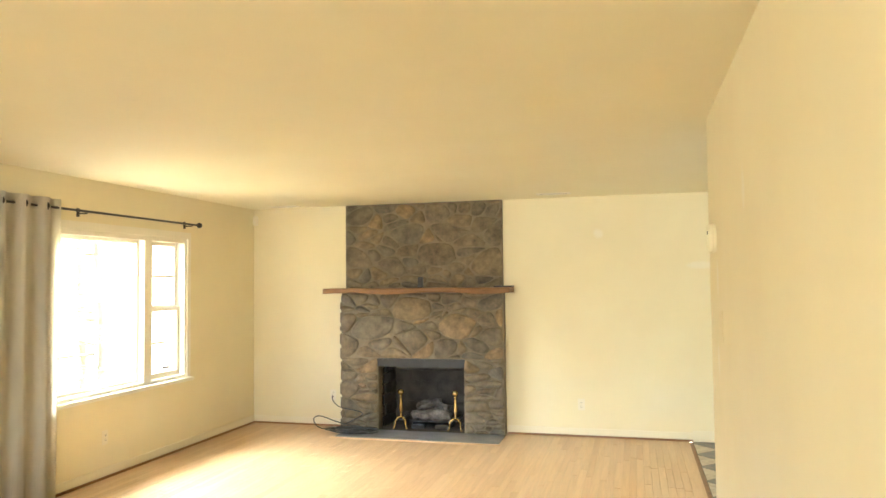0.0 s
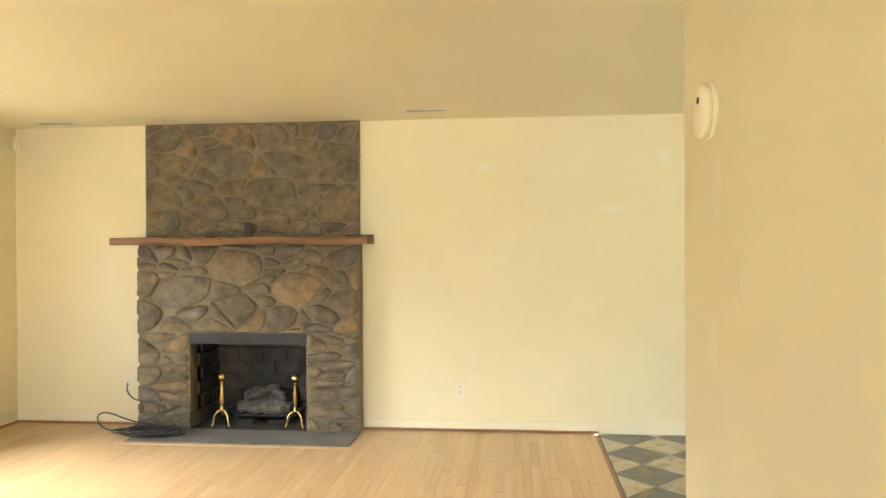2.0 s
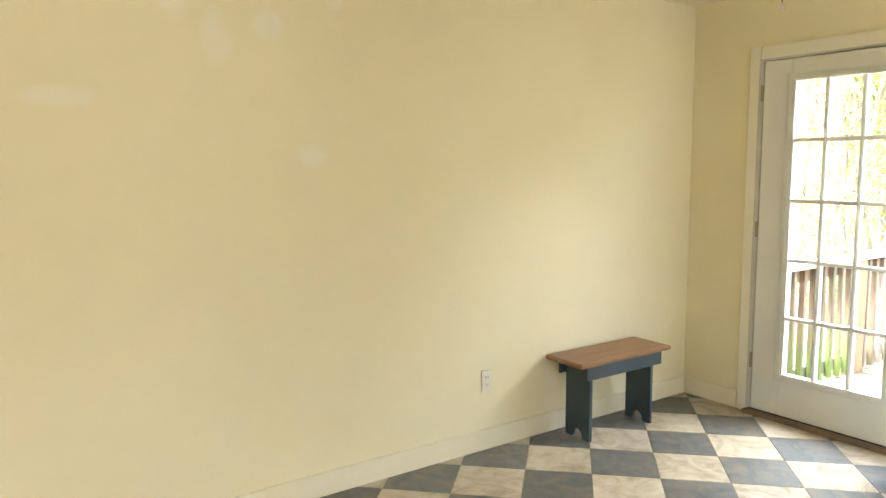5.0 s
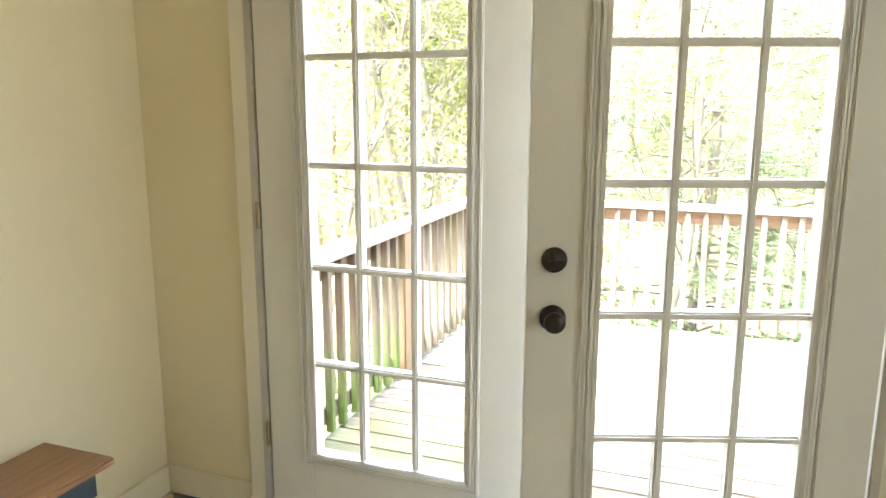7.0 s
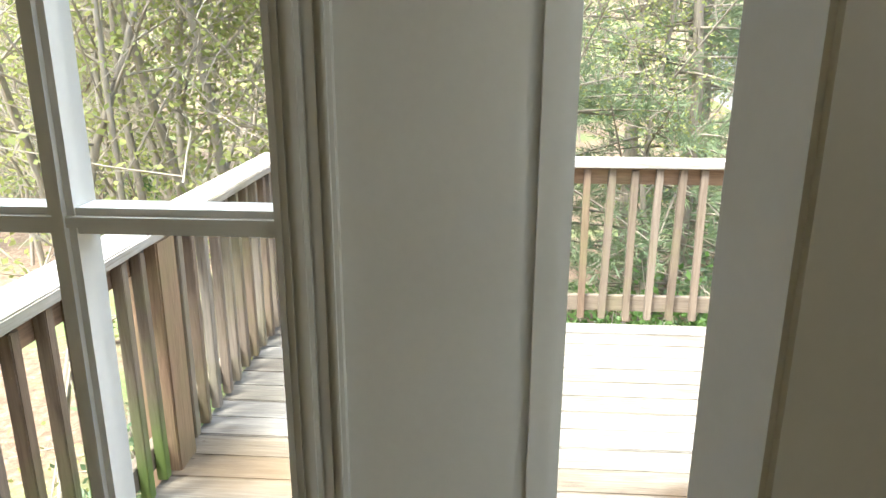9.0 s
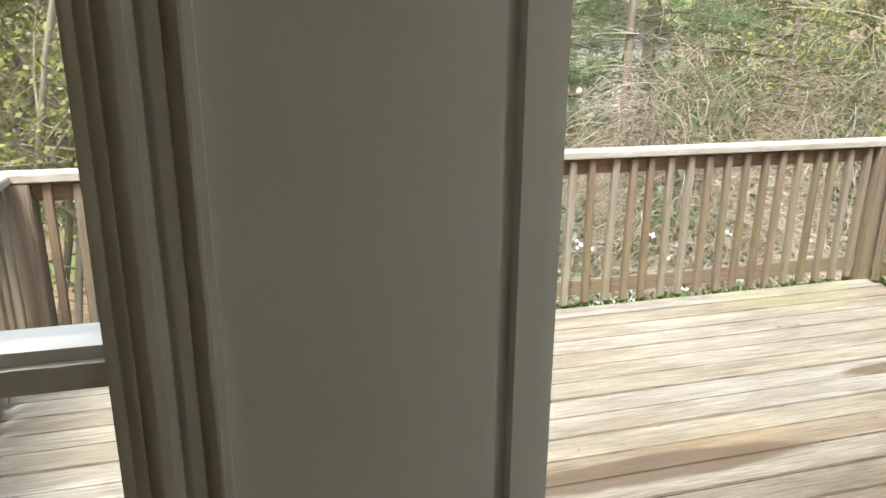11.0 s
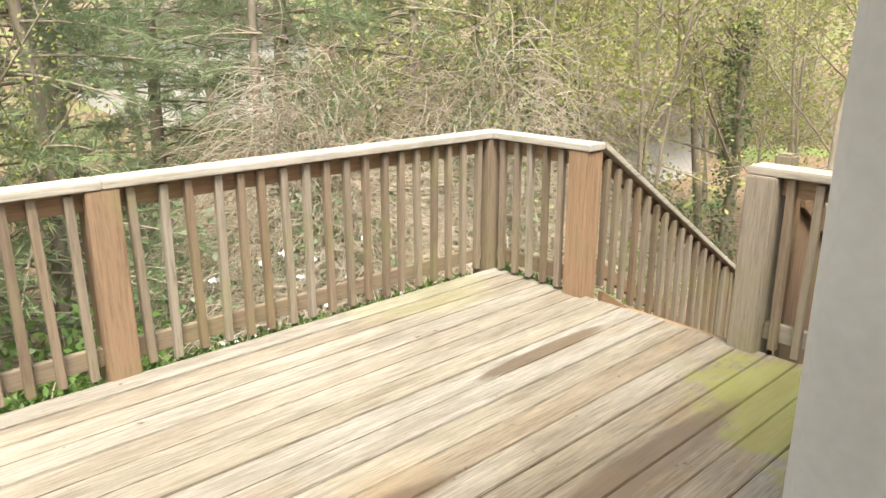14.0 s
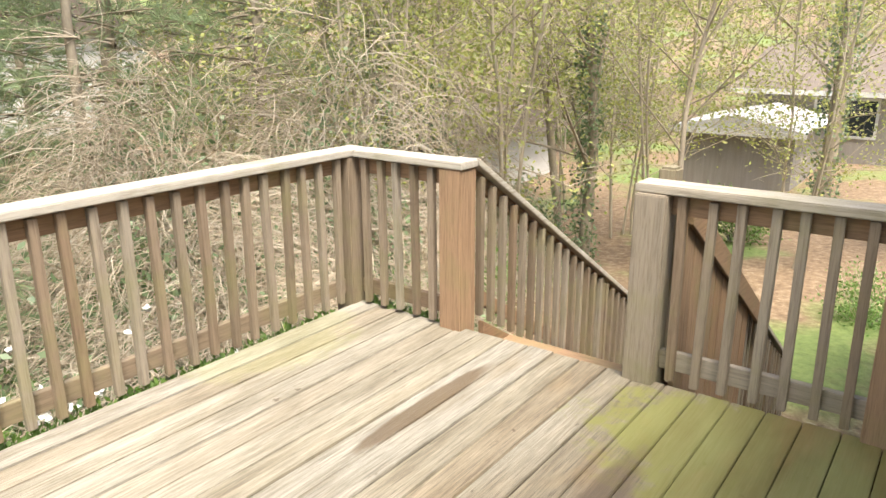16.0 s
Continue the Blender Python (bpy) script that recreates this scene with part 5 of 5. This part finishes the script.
def shrub(name, label, seed, R, H, count, leaf_m, size=0.07, at=(0, 0, -60)):
    r = random.Random(seed)
    t = thing(name, label, "shrub", at)
    wood, crown = Bag(), Bag()
    for _ in range(26):
        d = rnd_dir(r, 1.1)
        pts = [Vector((0, 0, -0.1))]
        for k in range(6):
            d = (d + rnd_dir(r, 0.25) * 0.3).normalized()
            pts.append(pts[-1] + Vector((d.x * R / 5, d.y * R / 5, abs(d.z) * H / 5)))
        wood.tube(pts, 0.012, 0.003, 3)
        for k in range(count // 26):
            i = r.randrange(2, 6)
            q = pts[i] + Vector((r.gauss(0, 0.16 * R), r.gauss(0, 0.16 * R), r.gauss(0, 0.1 * H)))
            crown.leaf(q, rnd_dir(r, 0.3), size * r.uniform(0.6, 1.3), size * 0.6, r)
    for nm, bag, m in (("stem_mass", wood, M_TWIG), ("foliage", crown, leaf_m)):
        ob = new(nm, bag.mesh(nm, m))
        ob.parent = t
    return t


YOUNG = "slender bare tree with sparse yellow-green young leaves"
PINE = "shaggy green pine tree at the edge of the woods"
VINE = "tangled heap of dry tan vines over ivy"
IVYS = "dense dark green ivy shrub below the deck"
TREES = [
    bare_tree("young_tree", YOUNG, 1, 8.0, 0.08, M_BARK, 4, M_BUD, 0.065),
    bare_tree("young_tree", YOUNG, 2, 10.0, 0.12, M_BARK, 4, M_BUD, 0.065),
    bare_tree("pale_tree", "pale-barked bare tree with forked white limbs", 3, 8.5, 0.06, M_PALEBARK, 2, M_BUD, 0.08, 0.35, stems=3),
    pine_tree("pine_tree", PINE, 4, 9.0),
    pine_tree("pine_tree", PINE, 5, 12.0),
    vine_mound("vine_heap", VINE, 6, 1.7, 2.3, 1900, 5600),
    vine_mound("vine_heap", VINE, 7, 2.2, 3.3, 2500, 6500),
    shrub("ivy_shrub", IVYS, 8, 0.9, 1.3, 2600, M_IVY),
    shrub("green_shrub", "bright green leafy shrub on the slope", 9, 0.9, 1.2, 2200, M_SHRUB),
    bare_tree("sapling_clump", "clump of thin tan saplings with yellow-green buds", 21, 8.5, 0.042, M_PALEBARK, 2, M_BUD, 0.085, 0.12, stems=3),
    bare_tree("ivy_tree", "tall brown tree trunk wrapped in dark ivy", 22, 11.0, 0.15, M_BARK, 2, M_BUD, 0.08, 0.04, ivy=2200),
    vine_mound("vine_curtain", "tall curtain of pale dry vines hanging over a tree", 23, 1.5, 4.6, 1500, 4200),
]
GROUPS = ["woodland trees", "woodland trees", "woodland trees", "pines", "pines", "vine heaps", "vine heaps", "shrubs", "shrubs", "woodland trees", "woodland trees", "vine heaps"]
used = set()


def plant(kind, x, y, scale=1.0, turn=0.0, dz=0.0):
    src = TREES[kind]
    m = pose(x, y, height(x, y) + dz, 0, 0, turn)
    if kind not in used:
        used.add(kind)
        ob = src
        ob.matrix_basis = m
    else:
        ob = copy_thing(src, m)
    ob.scale = (scale, scale, scale)
    tagged(ob, group=GROUPS[kind])
    return ob


r = random.Random(77)
NEAR = [
    (6, 11.5, 2.2, 0.9), (5, 10.4, 3.1, 0.8), (11, 13.2, 1.5, 0.9), (3, 12.8, 4.7, 0.8), (0, 11.8, 6.8, 0.7), (0, 12.0, 5.2, 0.7), (4, 17.0, 3.4, 1.1), (8, 10.9, 4.7, 1.3), (8, 11.2, 3.8, 1.2), (11, 11.6, -0.2, 0.95), (6, 13.2, 0.6, 1.2), (5, 10.2, 2.4, 0.9), (7, 9.6, 5.9, 1.2), (3, 13.0, 6.4, 0.9), (4, 15.5, 4.6, 1.0),
    (7, 9.3, 3.4, 1.1), (8, 9.0, 1.9, 1.0), (8, 8.3, 1.4, 0.8), (5, 9.8, 1.2, 0.8), (4, 14.6, 1.2, 0.75), (3, 17.5, 1.6, 1.1),
    (9, 10.9, -3.0, 1.0), (9, 9.6, -5.5, 0.9), (0, 8.9, -3.6, 0.8), (1, 11.8, -6.5, 1.1), (9, 12.3, -1.6, 0.9), (2, 10.6, 9.2, 0.95), (2, 9.8, 10.2, 0.8), (2, 12.4, 8.6, 0.9), (2, 10.2, 8.4, 0.7), (2, 11.4, 9.9, 1.0), (3, 14.6, -1.4, 1.0), (4, 15.8, -4.2, 0.95), (11, 12.3, -2.7, 0.9), (7, 11.8, 0.9, 1.6), (7, 12.2, 3.6, 1.6),
    (9, 12.6, 10.4, 0.9), (0, 15.0, 8.6, 1.0), (0, 18.0, 11.0, 1.2), (1, 13.2, 12.0, 1.0), (7, 9.8, 7.2, 1.2), (7, 8.9, 9.0, 1.0), (8, 9.4, 8.2, 0.9), (8, 10.6, 5.2, 1.2), (8, 10.0, 5.9, 1.1), (8, 11.4, 6.6, 1.3),
    (7, 9.4, 4.5, 1.0), (8, 10.0, 0.0, 1.0), (7, 11.5, -4.5, 1.3), (9, 7.6, -6.6, 0.8), (8, 6.3, -4.8, 0.7), (5, 12.8, -3.5, 1.0), (0, 14.5, -5.0, 1.1), (10, 7.9, -10.6, 1.1), (10, 10.6, -4.9, 0.7),
    (9, 5.5, -8.4, 0.7), (7, 10.6, 3.9, 1.2), (7, 10.9, 2.0, 1.3), (7, 9.9, 6.4, 1.1), (8, 11.2, 5.8, 1.2), (8, 10.4, 7.9, 1.1), (9, 11.0, -7.6, 0.9), (8, 12.0, 4.9, 1.4), (8, 9.7, 3.0, 0.9), (8, 10.9, 1.2, 1.2), (8, 12.6, 1.8, 1.5), (7, 9.2, 0.6, 1.0), (8, 10.8, -1.8, 1.0), (8, 8.9, -8.0, 0.9), (9, 13.0, -9.0, 1.0), (9, 14.0, -3.6, 1.1),
]
for kind, x, y, s in NEAR:
    plant(kind, x, y, s, r.uniform(0, 360))
for _ in range(120):
    a = r.uniform(-100, 62)
    d = r.uniform(14, 42)
    x, y = 6 + d * math.cos(radians(a)), 5.5 + d * math.sin(radians(a))
    if x < 12 and y < 0 and d < 30:
        continue
    evergreen = (3, 4, 4, 0, 1, 8) if -35 < a < 2 else (0, 9, 1, 9, 0, 6, 8)
    plant(r.choice(evergreen), x, y, r.uniform(0.9, 1.5), r.uniform(0, 360))
for _ in range(16):
    plant(r.choice((3, 4, 1, 0)), -9 - r.uniform(0, 10), r.uniform(-4, 18), r.uniform(0.8, 1.2), r.uniform(0, 360))


# ---- neighbouring buildings ----
def building(name, label, x0, x1, y0, y1, z_wall, rise, wall_m, roof_m, windows, over=0.4, axis="x"):
    b = thing(name, label, "building", ((x0 + x1) / 2, (y0 + y1) / 2, GZ - 0.9))
    w, d, h = (x1 - x0) / 2, (y1 - y0) / 2, z_wall - GZ + 0.9
    part("wall", boxes((-w, w, -d, d, 0, h)), wall_m, b)
    bm = bmesh.new()
    W, D = w + over, d + over
    ridge = [(-W, 0, h + rise), (W, 0, h + rise)] if axis == "x" else [(0, -D, h + rise), (0, D, h + rise)]
    low = [(-W, -D, h - 0.05), (W, -D, h - 0.05), (W, D, h - 0.05), (-W, D, h - 0.05)]
    lv, rv = [bm.verts.new(p) for p in low], [bm.verts.new(p) for p in ridge]
    if axis == "x":
        fs = ((lv[0], lv[1], rv[1], rv[0]), (lv[2], lv[3], rv[0], rv[1]), (lv[1], lv[2], rv[1]), (lv[3], lv[0], rv[0]), tuple(lv[::-1]))
    else:
        fs = ((lv[3], lv[0], rv[0], rv[1]), (lv[1], lv[2], rv[1], rv[0]), (lv[0], lv[1], rv[0]), (lv[2], lv[3], rv[1]), tuple(lv[::-1]))
    for f in fs:
        bm.faces.new(f)
    bmesh.ops.recalc_face_normals(bm, faces=bm.faces)
    part("roof", bm, roof_m, b)
    part("fascia", boxes((-W, W, D - 0.04, D, h - 0.2, h - 0.055)), M_PALEWALL, b)
    for wx, wz, ww, wh in windows:
        f = part("window", boxes((wx - ww / 2, wx + ww / 2, d + 0.002, d + 0.05, wz, wz + 0.07), (wx - ww / 2, wx + ww / 2, d + 0.002, d + 0.05, wz + wh - 0.07, wz + wh), (wx - ww / 2, wx - ww / 2 + 0.07, d + 0.002, d + 0.05, wz + 0.07, wz + wh - 0.07),
                                  (wx + ww / 2 - 0.07, wx + ww / 2, d + 0.002, d + 0.05, wz + 0.07, wz + wh - 0.07), (wx - 0.04, wx + 0.04, d + 0.002, d + 0.05, wz + 0.07, wz + wh - 0.07)), M_PALEWALL, b)
        part("pane", boxes((wx - ww / 2 + 0.07, wx + ww / 2 - 0.07, d + 0.004, d + 0.02, wz + 0.07, wz + wh - 0.07)), M_DARKGLASS, f)
    return b


building("brown_house", "brown sided neighbour house with a white double window", 3.5, 11.5, -26.0, -18.0, -0.1, 1.2, M_BROWNWALL, M_ROOF, [(1.2, 1.75, 1.7, 1.15), (-2.2, 1.75, 1.2, 1.1)])
building("flat_roof_shed", "low brown outbuilding with a pale flat roof", 9.1, 11.9, -17.5, -13.5, -0.85, 0.3, M_BROWNWALL, M_PALEROOF, [], 0.3, "y")
building("pale_garage", "pale garage between the trees", 16.0, 21.0, -14.0, -9.0, -1.2, 0.8, M_PALEWALL, M_ROOF, [(-1.0, 1.0, 1.0, 0.9)])
building("far_house", "white house far off behind the woods", 36.0, 46.0, -13.0, -5.0, 1.6, 1.6, M_PALEWALL, M_ROOF, [(-3, 3.6, 1.4, 1.2), (0, 3.6, 1.4, 1.2), (3, 3.6, 1.4, 1.2)])

# ---- moss fringe and blossoms along the deck's edge ----
fringe = Bag()
r = random.Random(31)
for _ in range(1500):
    y = r.uniform(3.25, 5.7) if r.random() < 0.8 else r.uniform(5.7, 7.8)
    fringe.leaf(Vector((8.28 + abs(r.gauss(0, 0.04)), y, DKZ - 0.06 + abs(r.gauss(0, 0.025)))), rnd_dir(r, 1.2), r.uniform(0.02, 0.055), 0.018, r)
for _ in range(700):
    fringe.leaf(Vector((r.uniform(7.6, 8.3), 3.035 - abs(r.gauss(0, 0.03)), DKZ - 0.06 + abs(r.gauss(0, 0.02)))), rnd_dir(r, 1.2), r.uniform(0.03, 0.07), 0.022, r)
tagged(new("weed_fringe", fringe.mesh("weed_fringe", M_SHRUB)), "green weeds growing along the deck's outer edge", "weeds", kind="stuff")
bloom = Bag()
for _ in range(26):
    c = Vector((r.uniform(8.75, 9.3), r.uniform(3.3, 5.3), r.uniform(-0.5, 0.1)))
    for k in range(7):
        bloom.leaf(c, rnd_dir(r, 0.4), 0.035, 0.03, r)
tagged(new("white_blossoms", bloom.mesh("white_blossoms", M_PETAL)), "small white blossoms among the vines by the deck", "flowers", kind="stuff")

# ---- floor pieces ----
oak = thing("floor_oak", "honey-coloured oak strip floor", "floor", (0, 0, 0), kind="structure")
r = random.Random(13)
SW = 0.0572
lens = (0.55, 0.8, 1.1, 1.45)
strip_me = [mesh_of("strip", boxes((-SW / 2 + 0.0005, SW / 2 - 0.0005, 0, L - 0.001, -0.014, 0.0), bevel=0.0012), M_OAK) for L in lens]
rest_v, rest_f = [], []
count = 0
for k in range(int((1.395 - XL) / SW) + 1):
    x = XL + SW / 2 + k * SW
    if x + SW / 2 > 1.338:
        continue
    y = -2.6 - r.uniform(0, 1.0)
    while y < YB:
        i = r.randrange(4)
        L = lens[i]
        y1 = min(y + L, YB - 0.001)
        if y > 4.6 and y1 - y > L - 0.01 and count < 300:
            piece("strip", strip_me[i], oak, (x, y, 0))
            count += 1
        else:
            y0 = max(y, -2.6)
            if y1 > y0:
                b = len(rest_v)
                h = SW / 2 - 0.0006
                rest_v += [(x - h, y0, 0), (x + h, y0, 0), (x + h, y1 - 0.001, 0), (x - h, y1 - 0.001, 0), (x - h, y0, -0.012), (x + h, y0, -0.012), (x + h, y1 - 0.001, -0.012), (x - h, y1 - 0.001, -0.012)]
                rest_f += [tuple(b + q for q in f) for f in ((0, 1, 2, 3), (0, 4, 5, 1), (1, 5, 6, 2), (2, 6, 7, 3), (3, 7, 4, 0))]
        y = y1
        if y1 >= YB - 0.002:
            break
part("border_strip", boxes((1.303, 1.3595, -2.6, YB - 0.001, -0.012, 0.001), bevel=0.001), M_OAK, oak)
me = bpy.data.meshes.new("strips")
me.from_pydata(rest_v, [], rest_f)
me.materials.append(M_OAK_FAR)
ob = tagged(new("strips", me), kind="stuff")
ob.parent = oak

tiles = thing("floor_tile", "diagonal checkerboard of dark slate and tan tiles", "floor", (0, 0, 0), kind="structure")
HD = 0.225


def tile_mesh(m):
    bm = bmesh.new()
    h = HD - 0.0022
    rings = [[bm.verts.new((s * q, t * q, z)) for s, t in ((1, 0), (0, 1), (-1, 0), (0, -1))] for q, z in ((h, -0.006), (h, -0.0008), (h - 0.002, 0.0))]
    for a, b in zip(rings, rings[1:]):
        for k in range(4):
            bm.faces.new((a[k], a[(k + 1) % 4], b[(k + 1) % 4], b[k]))
    bm.faces.new(rings[-1])
    return mesh_of("tile", bm, m)


def cut_tile(cx, cy, m):
    """A tile trimmed where it meets the wood floor or a wall."""
    h = HD - 0.0022
    poly = [(cx + h, cy), (cx, cy + h), (cx - h, cy), (cx, cy - h)]
    for n in ((-1, 0, -1.3965), (1, 0, XR - 0.0005), (0, 1, YB - 0.0005)):
        poly = clip(poly, *n)
    if len(poly) < 3:
        return None
    bm = bmesh.new()
    top, low = [bm.verts.new((x, y, 0.0)) for x, y in poly], [bm.verts.new((x, y, -0.006)) for x, y in poly]
    bm.faces.new(top)
    for k in range(len(poly)):
        q = (k + 1) % len(poly)
        bm.faces.new((low[k], low[q], top[q], top[k]))
    return mesh_of("tile", bm, m)


TM = {0: tile_mesh(M_TILE_D), 1: tile_mesh(M_TILE_L)}
for n in range(-26, 4):
    for k in range(-14, 8):
        if (n + k) % 2:
            continue
        cx, cy = 3.845 + k * HD, 7.655 + n * HD
        if cy < 1.9 or cx < 1.395 - HD or cx > XR + HD or cy > YB + HD:
            continue
        dark = n % 2
        if cx - HD > 1.3965 and cx + HD < XR and cy + HD < YB:
            piece("tile", TM[dark], tiles, (cx, cy, 0))
        else:
            me = cut_tile(cx, cy, (M_TILE_D, M_TILE_L)[dark])
            if me:
                piece("tile", me, tiles)
